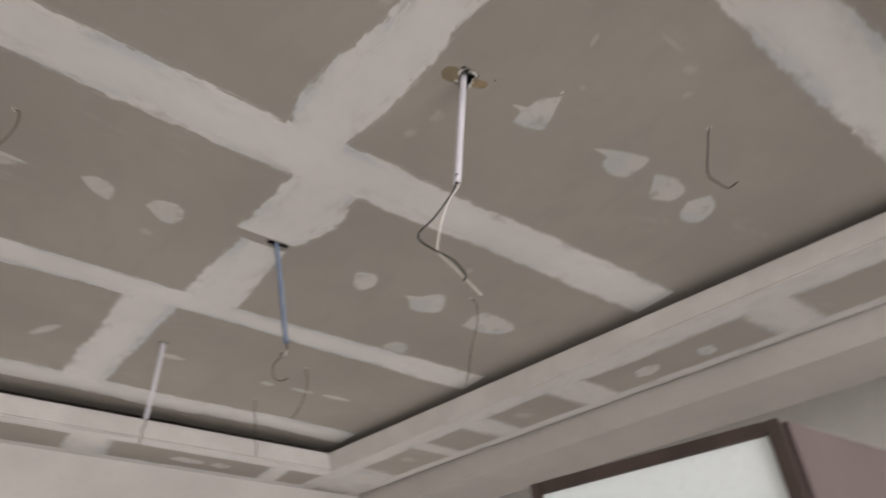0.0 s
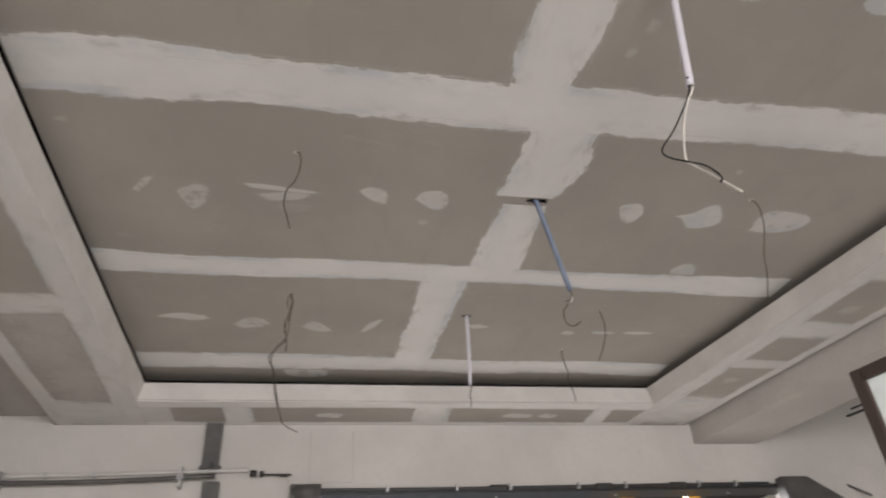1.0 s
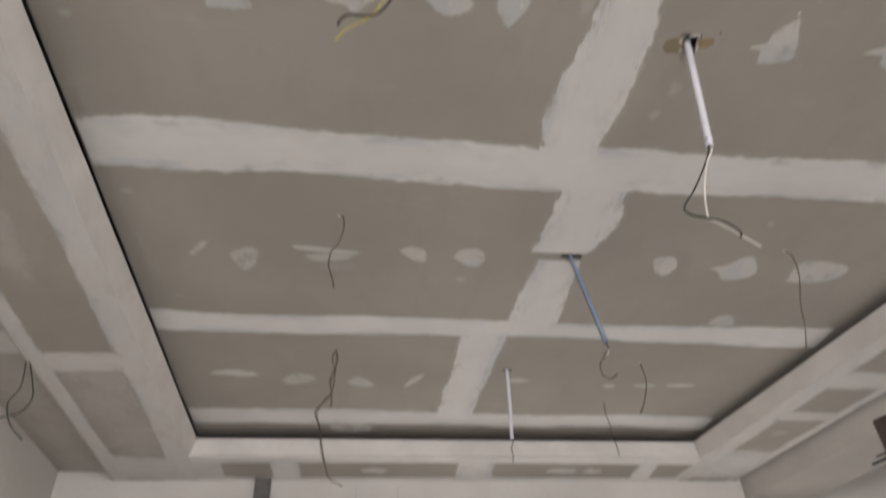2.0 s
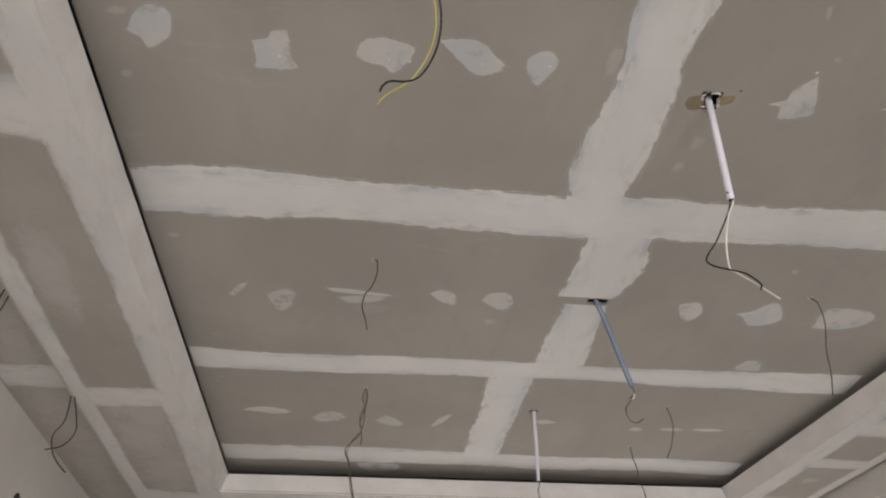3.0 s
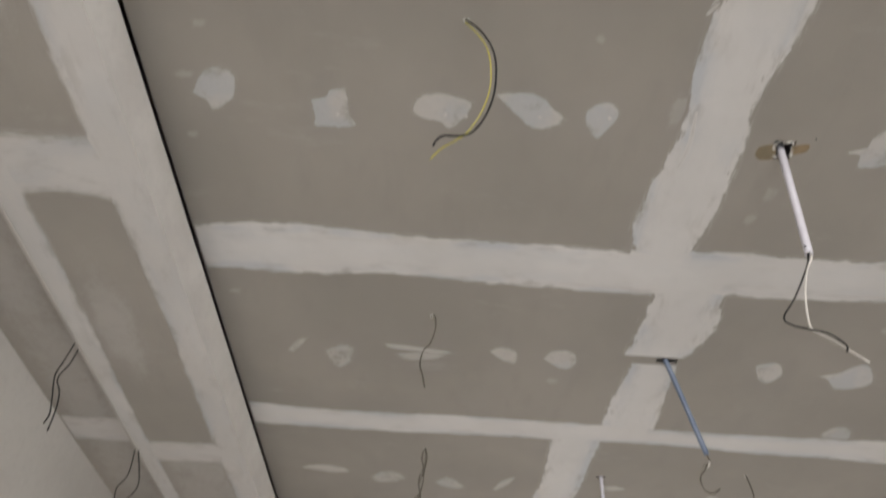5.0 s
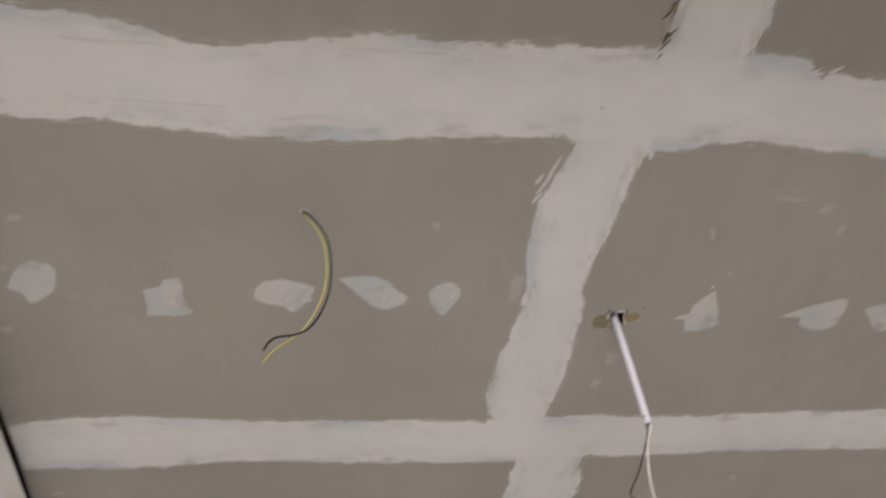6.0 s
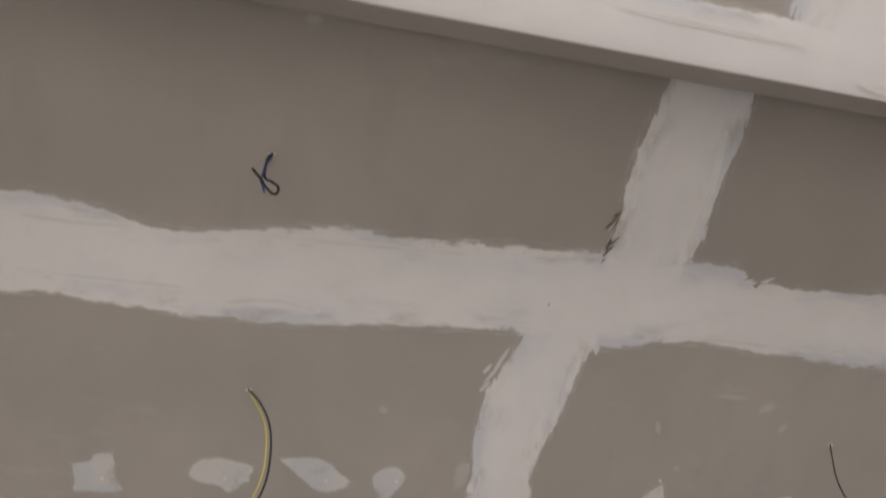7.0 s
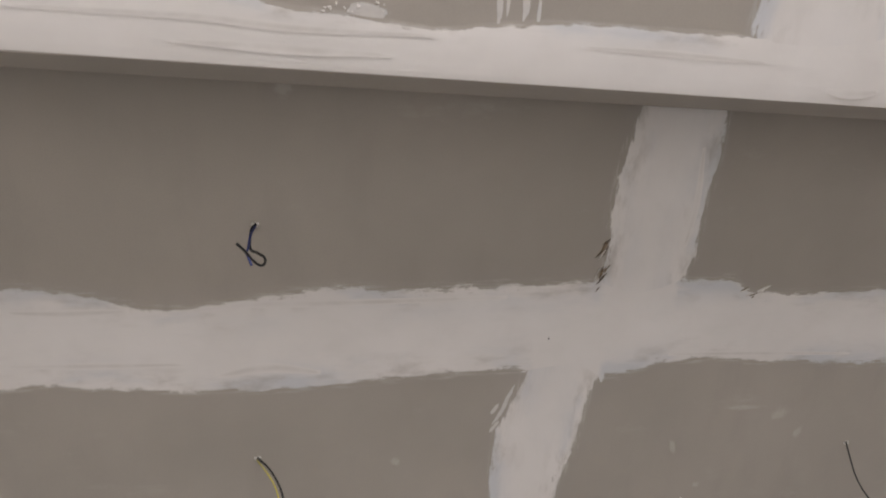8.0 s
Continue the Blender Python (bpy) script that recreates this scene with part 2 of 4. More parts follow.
def ribbon(name, rows, z, mat, parent, along="x", seed=0, lift=0.002, jag=0.006, joins=(), warp=None):
    """A band of compound under the board: rows of (place along, lower rim, upper rim). Rims are feathered and ragged,
    but full where another band joins: joins of (from, to, rim), rim 0 the lower, 1 the upper, 2 both."""
    s0, s1 = rows[0][0], rows[-1][0]
    n = max(8, int((s1 - s0) / 0.022))
    s = np.linspace(s0, s1, n + 1)
    keys = np.array(rows)
    lo, hi = (np.interp(s, keys[:, 0], keys[:, c]) for c in (1, 2))
    kernel = np.array([0, 1, 2, 1, 0]) / 4
    lo, hi = (np.convolve(np.pad(v, 2, mode="edge"), kernel, mode="valid") for v in (lo, hi))
    cut = [side for f, t, side in joins if t - f > 5]  # rims that end at the board's own edge
    bm = bmesh.new()
    rim = bm.verts.layers.float.new("edge")
    cols = (0.0, 0.1, 0.24, 0.5, 0.76, 0.9, 1.0)
    value = (0.0, 0.5, 0.82, 1.0, 0.82, 0.5, 0.0)
    grid = []
    for i in range(n + 1):
        w = [noise.noise(Vector((s[i] * f, seed * 7.3 + k, 0.4))) for k, f in ((0, 9), (5, 9), (11, 40), (17, 40))]
        a = lo[i] if 0 in cut else lo[i] - 0.025 + jag * (w[0] + 0.5 * w[2])
        b = hi[i] if 1 in cut else hi[i] + 0.025 + jag * (w[1] + 0.5 * w[3])
        row = []
        for c, v in zip(cols, value):
            l = a + (b - a) * c
            p = (s[i], l) if along == "x" else (l, s[i])
            p = warp(*p) if warp else p
            vert = bm.verts.new((*p, z - 0.0002 - lift * min(v, 1)))
            full = max([min(1.0, max(0.0, min(s[i] - f, t - s[i]) / 0.03)) for f, t, side in joins if side == 2 or (side == 1) == (c > 0.5)], default=0.0)
            vert[rim] = max(v, full)
            row.append(vert)
        grid.append(row)
    for i in range(n):
        for j in range(len(cols) - 1):
            bm.faces.new((grid[i][j], grid[i][j + 1], grid[i + 1][j + 1], grid[i + 1][j]))
    return part(name, bm, mat, parent)


def blob(name, x, y, z, w, h, seed, mat, parent, corners=(), lift=0.0004, turn=0.0):
    """A dab of filler under the board: a rounded patch, or one drawn out to the given corners (in halves of its size)."""
    if corners:
        ring = [q.xy for q in spline([(*c, 0) for c in corners] + [(*corners[0], 0)], 5)[:-1]]
    else:
        ring = []
        for i in range(40):
            a = math.tau * i / 40
            r = 1 + 0.34 * noise.noise(Vector((math.cos(a) * 1.3, math.sin(a) * 1.3, seed * 3.1))) + 0.12 * noise.noise(Vector((math.cos(a) * 4, math.sin(a) * 4, seed)))
            ring.append(Vector((math.cos(a) * r, math.sin(a) * r)))
    bm = bmesh.new()
    rim = bm.verts.layers.float.new("edge")
    c, s = math.cos(turn), math.sin(turn)
    rings = []
    for k, v in ((1.2, 0.0), (0.96, 0.45), (0.68, 0.85), (0.35, 1.0)):
        row = []
        for q in ring:
            u, t = q.x * w / 2 * k, q.y * h / 2 * k
            vert = bm.verts.new((x + c * u - s * t, y + s * u + c * t, z - 0.0002 - lift * v))
            vert[rim] = v
            row.append(vert)
        rings.append(row)
    for a, b in zip(rings, rings[1:]):
        for i in range(len(ring)):
            j = (i + 1) % len(ring)
            bm.faces.new((a[i], a[j], b[j], b[i]))
    bm.faces.new(rings[-1])
    return part(name, bm, mat, parent)


# ---- plan of the tray: lines of the cove lip and of the soffits round it
def right_low(y):
    return 1.252 + 0.155 * (2.306 - y)


def right_out(y):
    return 1.668 + 0.175 * (2.566 - y)


def front_low(x):
    return -1.871 + 0.022 * x


XL, YB, XO, XW, YW = -1.814, 2.306, -2.306, -2.639, 2.68
FR = front_low(1.7)
LOW = [(XL, front_low(XL)), (right_low(FR), FR), (right_low(YB), YB), (XL, YB)]
TOP = [(XL + 0.02, front_low(XL) + 0.047), (right_low(FR) + 0.03, FR + 0.047), (right_low(YB) - 0.004, YB + 0.033), (XL + 0.02, YB + 0.033)]

# ---- inner ceiling with the cut-outs for conduits
HOLES = [(-0.05, 0.035, 0.55, 0.583), (0.04, 0.105, -0.535, -0.468), (-0.115, -0.07, 1.55, 1.575)]


def ceiling():
    bm = bmesh.new()
    xs = sorted({XL - 0.002, 2.6, *[v for h in HOLES for v in h[:2]]})
    ys = sorted({-2.5, 2.46, *[v for h in HOLES for v in h[2:]]})
    for x0, x1 in zip(xs, xs[1:]):
        for y0, y1 in zip(ys, ys[1:]):
            cx, cy = (x0 + x1) / 2, (y0 + y1) / 2
            if any(h[0] < cx < h[1] and h[2] < cy < h[3] for h in HOLES):
                continue
            plan(bm, [(x0, y0), (x1, y0), (x1, y1), (x0, y1)], H, H + 0.0125)
    bmesh.ops.remove_doubles(bm, verts=bm.verts, dist=1e-5)
    for v in bm.verts:
        if v.co.x > 2.5:
            v.co.x = right_low(v.co.y) + 0.22
    inside = {}
    for f in bm.faces:
        inside.setdefault(tuple(round(v, 4) for v in f.calc_center_median()), []).append(f)
    bmesh.ops.delete(bm, geom=[f for fs in inside.values() if len(fs) > 1 for f in fs], context="FACES_ONLY")
    return tagged(link_mesh("ceiling", bm, BOARD), "grey plasterboard tray ceiling with white taped joints", kind="structure")


CEIL = ceiling()
shell("ceiling_slab", (-2.85, -8, 3.62), (6.2, 2.9, 3.8), SLAB)

# ---- soffits round the tray
def soffit(name, ring, parent=None):
    bm = bmesh.new()
    plan(bm, ring, ZS, ZS + 0.0125)
    ob = link_mesh(name, bm, BOARD, parent)
    return tagged(ob, "grey plasterboard soffit with white taped joints", kind="structure")


FF = -7.6
SOFF_L = soffit("ceiling_soffit_left", [(XO, LOW[0][1]), LOW[0], LOW[3], (XL, YW), (XO, YW)])
SOFF_B = soffit("ceiling_soffit_back", [LOW[3], LOW[2], (right_low(YB), YW), (XL, YW)])
SOFF_R = soffit("ceiling_soffit_right", [LOW[1], (right_out(FR), FR), (right_out(YW), YW), (right_low(YB), YW), LOW[2]])
SOFF_F = soffit("ceiling_soffit_front", [(XO, FF), (right_out(FR) + 0.5, FF), (right_out(FR), FR), LOW[1], LOW[0], (XO, LOW[0][1])])


def lip(name, i, j):
    bm = bmesh.new()
    a, b, c, d = LOW[i], LOW[j], TOP[j], TOP[i]
    mid = Vector((-0.2, 0.1))

    def out(p, by):
        q = Vector(p)
        return q + (q - mid).normalized() * by

    zb = ZS + 0.0005
    ring_a = [(*out(a, -0.003), zb), (*d, ZT), (*out(d, 0.03), ZT), (*out(a, 0.03), zb)]
    ring_b = [(*out(b, -0.003), zb), (*c, ZT), (*out(c, 0.03), ZT), (*out(b, 0.03), zb)]
    # a few cross sections keep the skimmed edge slightly wavy
    n = 26
    last = None
    for k in range(n + 1):
        t = k / n
        wob = 0.0016 * noise.noise(Vector((k * 0.9, i * 5.0, 0)))
        row = [bm.verts.new(Vector(p).lerp(Vector(q), t) + Vector((wob, wob, 0))) for p, q in zip(ring_a, ring_b)]
        if last:
            for m in range(4):
                bm.faces.new((last[m], last[(m + 1) % 4], row[(m + 1) % 4], row[m]))
        else:
            bm.faces.new(row[::-1])
        last = row
    bm.faces.new(last)
    # front lip takes the darker board colour in place of its shade
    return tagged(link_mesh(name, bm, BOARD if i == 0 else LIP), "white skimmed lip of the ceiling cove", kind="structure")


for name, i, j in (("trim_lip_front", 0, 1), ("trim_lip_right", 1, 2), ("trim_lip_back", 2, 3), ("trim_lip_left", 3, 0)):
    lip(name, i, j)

# strip along the left wall, a little higher than the soffit, and the corner bead between them
STRIP = shell("ceiling_strip_left", (XW, FF, 3.162), (XO, YW, 3.175), BOARD)
# bead takes the darker beam colour to dull its lit face
shell("trim_bead_left", (XO - 0.012, FF, ZS - 0.003), (XO, YW, 3.162), BEAM)

# ---- walls, beam and floor
def wall_back():
    bm = bmesh.new()
    x0, x1, a, b, z = -2.8, 4.4, -0.89, 2.32, 2.715
    cube(bm, (x0, YW, 0), (a, YW + 0.2, 3.62))
    cube(bm, (a, YW, z), (b, YW + 0.2, 3.62))
    cube(bm, (b, YW, 0), (x1, YW + 0.2, 3.62))
    return tagged(link_mesh("wall_back", bm, PLASTER), "off-white rough plastered wall above a wide opening", kind="structure")


WB = wall_back()


WL = tagged(shell("wall_left", (XW - 0.15, -7.9, 0), (XW, YW, 3.62), PLASTER), "off-white plastered side wall", kind="structure")
bm = bmesh.new()
cube(bm, (XW - 0.15, -7.95, 2.65), (6.2, -7.8, 3.62))
cube(bm, (2.4, -7.95, 0), (6.2, -7.8, 2.65))
tagged(link_mesh("wall_front", bm, PLASTER), "plastered wall over the open shop front", kind="structure")


def along_right(y, off):
    return right_out(y) + off


bm = bmesh.new()
plan(bm, [(along_right(YW, 2.1), YW), (along_right(YW, 2.25), YW), (along_right(-7.8, 2.25), -7.8), (along_right(-7.8, 2.1), -7.8)], 0, 3.62)
WR = tagged(link_mesh("wall_right", bm, PLASTER), "off-white plastered side wall", kind="structure")
bm = bmesh.new()
plan(bm, [(along_right(YW, 0.04), YW), (along_right(YW, 0.5), YW), (along_right(-7.8, 0.5), -7.8), (along_right(-7.8, 0.04), -7.8)], 2.98, 3.4)
tagged(link_mesh("beam", bm, BEAM), "plastered ceiling beam along the side wall", kind="structure")
shell("floor", (-2.8, -7.95, -0.15), (6.2, 7.6, 0.0), CONCRETE)
shell("ground", (-60, -60, -0.4), (60, 60, -0.155), CONCRETE)
# room behind the opening
shell("wall_rear_room", (-2.72, 7.45, 2.5), (4.2, 7.6, 3.3), PLASTER)
shell("wall_rear_left", (-2.72, YW + 0.2, 0), (-2.57, 7.45, 3.3), PLASTER)
shell("wall_rear_right", (4.05, YW + 0.2, 0), (4.2, 7.45, 3.3), PLASTER)
# near-black colour puts the rear room's dimness into the slab itself
shell("ceiling_rear", (-2.72, YW + 0.2, 3.3), (4.2, 7.6, 3.45), varied("shade_toned_slab", (0.035, 0.03, 0.027), (0.05, 0.043, 0.038), 2, 0.9, dirt=(0.025, 0.022, 0.02)))

# ---- joints of the inner ceiling
SEAM_A = [(-1.81, -0.06, 0.15), (-1.47, -0.085, 0.15), (-1.08, -0.055, 0.125), (-0.77, -0.05, 0.15), (-0.49, -0.04, 0.16), (-0.24, -0.04, 0.165),
          (0.05, -0.055, 0.145), (0.35, -0.045, 0.145), (0.7, -0.05, 0.135), (1.27, -0.065, 0.14), (1.66, -0.06, 0.14)]
SEAM_B = [(-1.81, 1.07, 1.22), (-1.36, 1.10, 1.23), (-0.82, 1.08, 1.22), (-0.27, 1.09, 1.20), (0.14, 1.10, 1.20), (0.56, 1.10, 1.23), (1.28, 1.07, 1.25), (1.48, 1.07, 1.25)]
SEAM_C = [(-1.81, 2.07, 2.25), (-0.98, 2.07, 2.26), (-0.38, 2.09, 2.25), (0.03, 2.12, 2.28), (0.74, 2.10, 2.26), (1.31, 2.12, 2.29)]
SEAM_D = [(-1.81, -1.38, -1.12), (-1.42, -1.36, -1.11), (-1.3, -1.345, -1.11), (-1.19, -1.31, -1.10), (-1.07, -1.30, -1.085), (-0.94, -1.32, -1.08), (-0.81, -1.34, -1.08),
          (-0.67, -1.35, -1.09), (-0.54, -1.34, -1.10), (-0.23, -1.35, -1.11), (-0.02, -1.35, -1.09), (0.09, -1.35, -1.08), (0.2, -1.352, -1.12), (0.388, -1.365, -1.12),
          (0.40, -1.31, -1.12), (0.6, -1.31, -1.11), (0.9, -1.32, -1.09), (1.8, -1.33, -1.08)]
SEAM_S1 = [(-2.0, 0.03, 0.245), (-1.82, 0.03, 0.24), (-1.7, 0.01, 0.25), (-1.56, -0.01, 0.23), (-1.44, 0.0, 0.24), (-1.36, -0.01, 0.21), (-1.25, -0.02, 0.2)]
SEAM_S2 = [(-1.16, -0.17, 0.12), (-1.1, -0.18, 0.05), (-1.05, -0.19, 0.0), (-0.93, -0.24, -0.01), (-0.84, -0.25, -0.02), (-0.74, -0.25, -0.05), (-0.64, -0.23, -0.07), (-0.53, -0.23, -0.05),
           (-0.42, -0.25, -0.05), (-0.3, -0.28, -0.05), (-0.17, -0.30, -0.06), (-0.05, -0.27, -0.08), (0.05, -0.25, -0.08)]
SEAM_S3 = [(0.08, -0.14, 0.10), (0.23, -0.15, 0.10), (0.26, -0.155, 0.125), (0.37, -0.16, 0.12), (0.45, -0.17, 0.09), (0.541, -0.185, 0.055)]
SEAM_S4 = [(0.592, -0.145, 0.03), (0.61, -0.14, 0.04), (0.85, -0.16, 0.05), (1.06, -0.17, 0.05), (1.16, -0.17, 0.05)]
SEAM_S5 = [(1.16, -0.38, -0.17), (1.25, -0.38, -0.17), (1.54, -0.37, -0.18), (1.87, -0.40, -0.20), (2.05, -0.40, -0.21), (2.16, -0.40, -0.21)]
JOINS = (((-0.29, -0.06, 0), (-0.16, 0.11, 1)), ((-0.18, 0.06, 0), (-0.39, -0.16, 1)), ((-0.42, -0.2, 0),), ((-0.03, 0.225, 0), (-0.19, 0.05, 1)))
for n, (rows, joins) in enumerate(zip((SEAM_A, SEAM_B, SEAM_C, SEAM_D), JOINS)):
    ribbon("joint_compound", rows, H, MUD_X, CEIL, "x", n, lift=0.0022, joins=joins)
for n, rows in enumerate((SEAM_S1, SEAM_S2, SEAM_S3, SEAM_S4, SEAM_S5)):
    ribbon("joint_compound", rows, H, MUD_Y, CEIL, "y", n + 8, lift=0.0014)

# scraped lines in the compound: support, height, points, half width
def stroke(parent, z, pts, half):
    line = spline([(x, y, 0) for x, y in pts], 8)
    bm = bmesh.new()
    rim = bm.verts.layers.float.new("edge")
    rows, n = [], len(line) - 1
    for i, q in enumerate(line):
        d = (line[min(i + 1, n)] - line[max(i - 1, 0)]).normalized()
        side = Vector((-d.y, d.x, 0)) * half * 1.3 * (0.35 + 0.65 * math.sin(math.pi * min(0.96, max(0.04, i / n))))
        row = []
        for c in (-1, 0, 1):
            v = bm.verts.new((*(q + side * c).xy, z - 0.00274 - 0.00006 * (c == 0)))
            v[rim] = 1.0 if c == 0 and 0 < i < n else 0.0
            row.append(v)
        rows.append(row)
    for a, b in zip(rows, rows[1:]):
        for c in range(2):
            bm.faces.new((a[c], a[c + 1], b[c + 1], b[c]))
    return part("trowel_line", bm, TROWEL, parent)


for pts, half in ((((-1.43, -1.30), (-1.30, -1.296), (-1.17, -1.299)), 0.008), (((-1.45, -1.162), (-1.26, -1.157), (-1.05, -1.153)), 0.007), (((-0.98, -1.118), (-0.86, -1.137), (-0.73, -1.119)), 0.011),
                  (((-1.04, -1.297), (-0.89, -1.311), (-0.67, -1.312), (-0.26, -1.321)), 0.008), (((0.22, -1.138), (0.45, -1.134), (0.8, -1.122)), 0.006), (((-1.6, -0.035), (-1.2, -0.03), (-0.9, -0.028)), 0.006),
                  (((-0.6, 0.13), (-0.3, 0.14), (-0.2, 0.142)), 0.006), (((0.3, 0.12), (0.6, 0.118), (0.9, 0.113)), 0.006), (((0.205, -1.72), (0.215, -1.58), (0.205, -1.46)), 0.007), (((-0.215, -0.62), (-0.205, -0.5), (-0.22, -0.4)), 0.006)):
    stroke(CEIL, H, pts, half)

# screw-row dabs: x, y, width, depth, drawn-out corners
def dab(x, y, w, h, corners=(), mat=MUD_SPOT):
    return blob("filler_patch", x, y, H, w, h, round(x * 7 + y * 3, 2), mat, CEIL, corners)


dab(-1.622, -0.615, 0.135, 0.141, ((-1, 0.22), (-0.35, -0.74), (0.47, -1), (1, -0.62), (0.72, 0.38), (-0.19, 1), (-0.47, 0.57)))
dab(-1.277, -0.567, 0.122, 0.130, ((-1, -0.42), (-0.23, -0.63), (-0.016, -0.95), (0.72, -1), (0.8, 0.25), (1, 0.88), (-0.85, 1), (-0.89, 0.48)))
dab(-0.953, -0.576, 0.171, 0.116, ((-1, -0.086), (-0.81, -0.72), (-0.29, -1), (0.24, -0.98), (1, -0.6), (0.89, 0.1), (0.45, 0.91), (0.22, 1), (-0.0058, 0.64), (-0.54, 0.5), (-0.89, 0.24)))
dab(-0.690, -0.591, 0.199, 0.120, ((-1, -0.8), (-0.58, -0.95), (-0.025, -1), (0.39, -0.7), (0.66, -0.22), (1, 0.3), (0.71, 0.82), (0.31, 1), (-0.025, 0.82), (-0.29, 0.38)))
dab(-0.482, -0.573, 0.094, 0.121, ((-1, -0.44), (-0.47, -0.87), (0.21, -1), (0.87, -0.69), (1, -0.17), (0.64, 0.37), (0.085, 1), (-0.3, 0.83), (-0.83, 0.26)))
dab(0.345, -0.535, 0.155, 0.166, ((0.35, -1), (1, 0.48), (0.57, 0.88), (-0.29, 1), (-0.51, 0.49), (-1, 0.36), (-0.42, 0.14), (-0.35, -0.36)))
dab(0.741, -0.524, 0.222, 0.131, ((-1, 0.18), (-0.41, -0.34), (0.86, -1), (1, 0.3), (0.76, 0.89), (0.2, 1), (-0.27, 0.65), (-0.37, 0.21)))
dab(1.011, -0.514, 0.180, 0.122, ((-1, -0.51), (-0.5, -0.87), (0.3, -1), (0.97, -0.56), (1, 0.39), (0.52, 0.84), (-0.056, 1), (-0.5, 0.28)))
dab(1.231, -0.513, 0.150, 0.149, ((-1, -0.06), (-0.6, -0.76), (-0.27, -1), (0.71, -0.48), (1, 0.56), (0.44, 1), (-0.4, 0.85)))
dab(-1.529, 0.597, 0.095, 0.099, ((-1, 0.98), (-0.053, -0.45), (1, -1), (0.64, -0.19), (-0.35, 1)), MUD_FAINT)
dab(-1.355, 0.661, 0.126, 0.155, ((-1, -0.51), (0, -1), (1, -0.77), (0.75, 0.39), (-0.079, 1), (-0.71, 0.35)), MUD_FAINT)
dab(-1.023, 0.582, 0.274, 0.042, ((-1, -1), (-0.43, -1), (0.26, -0.33), (1, 0.33), (0.88, 1), (0.095, 0.71), (-0.78, 0.19)))
dab(-1.010, 0.631, 0.216, 0.065, ((-1, -0.35), (0.22, -1), (1, -0.63), (0.56, 0.38), (-0.56, 1)), MUD_FAINT)
dab(-0.672, 0.588, 0.114, 0.101, ((-1, -0.43), (-0.12, -1), (0.86, -0.49), (1, 0.94), (0.47, 1), (-0.44, 0.29)))
dab(-0.435, 0.598, 0.136, 0.120, ((-1, 0.017), (-0.57, -0.83), (0.46, -1), (1, -0.2), (0.75, 0.92), (0.13, 1)))
dab(0.417, 0.606, 0.111, 0.134, ((-0.89, 0.015), (-1, -0.72), (0.28, -1), (1, 0.045), (0.41, 1), (-0.33, 0.81)))
dab(0.733, 0.605, 0.222, 0.165, ((-1, 0.018), (-0.34, -0.38), (0.027, -0.93), (0.51, -1), (1, 0.21), (0.74, 0.78), (-0.099, 1), (-0.6, 0.33)))
dab(1.138, 0.609, 0.260, 0.163, ((-0.96, 0.9), (-1, -0.62), (-0.63, -1), (0.44, -0.87), (1, -0.26), (0.63, 0.66), (-0.29, 1)))
dab(0.878, 1.030, 0.134, 0.121, ((-1, 1), (-0.97, -0.22), (-0.25, -1), (0.55, -0.75), (1, 0.22), (0.76, 0.97)), MUD_FAINT)
dab(-1.191, 1.699, 0.170, 0.122, ((-1, 0.21), (-0.071, -1), (1, -0.52), (0.99, 0.54), (-0.48, 1)), MUD_FAINT)
dab(-0.863, 1.728, 0.167, 0.120, ((-1, -0.017), (-0.35, -1), (0.39, -0.67), (1, 0.57), (0.45, 1), (-0.58, 0.58)), MUD_FAINT)
dab(-0.574, 1.692, 0.109, 0.157, ((-1, 0.94), (-0.21, -0.4), (1, -1), (0.43, 0.057), (-0.6, 1)), MUD_FAINT)
for x, y, w, h in ((-0.01, 1.675, 0.12, 0.05), (0.52, 1.72, 0.08, 0.05), (0.72, 1.71, 0.15, 0.045)):
    dab(x, y, w, h, mat=MUD_FAINT)
dab(-0.92, 2.31, 0.24, 0.12, ((-1, -1), (1, -1), (1, 0.9), (-0.6, 1)))
# specks of thicker filler on the dabs
for x, y in ((-1.262, -0.548), (-0.94, -0.566), (-0.878, -0.563), (-0.662, -0.573), (-0.458, -0.582), (0.36, -0.63)):
    blob("filler_fleck", x, y, H - 0.0006, 0.009, 0.008, x * 5, LIP, CEIL, lift=0.0012)
# long wiped streaks and faint dabs
for n, (x, y, w, h, turn) in enumerate(((0.92, 1.70, 0.17, 0.035, 0.0), (-1.5, 1.65, 0.25, 0.06, 0.05), (0.1, -0.33, 0.05, 0.07, 0.4),
                                        (0.07, -0.22, 0.04, 0.06, 0.2), (-0.27, -0.62, 0.05, 0.12, 0.1))):
    blob("filler_patch", x, y, H, w, h, n + 60, MUD_SPOT if n < 2 else MUD_THIN, CEIL, turn=turn)
rng = random.Random(4)
SMEARS = [(-0.53, -0.83, 0.03, 0.03), (-1.72, -0.45, 0.05, 0.03), (-1.7, -0.66, 0.06, 0.03), (0.62, -0.92, 0.06, 0.05), (0.4, -0.68, 0.025, 0.025), (-1.73, 0.28, 0.06, 0.03),
          (0.75, 0.3, 0.04, 0.04), (0.7, -0.85, 0.03, 0.05), (-0.45, 0.75, 0.06, 0.05), (-1.62, -0.82, 0.05, 0.03), (0.5, -0.95, 0.12, 0.02), (-0.812, -1.826, 0.045, 0.035), (0.294, -0.826, 0.02, 0.06)]
for n, (x, y, w, h) in enumerate(SMEARS):
    blob("filler_smear", x, y, H, w, h, n + 90, MUD_THIN, CEIL, turn=rng.uniform(-0.5, 0.5))

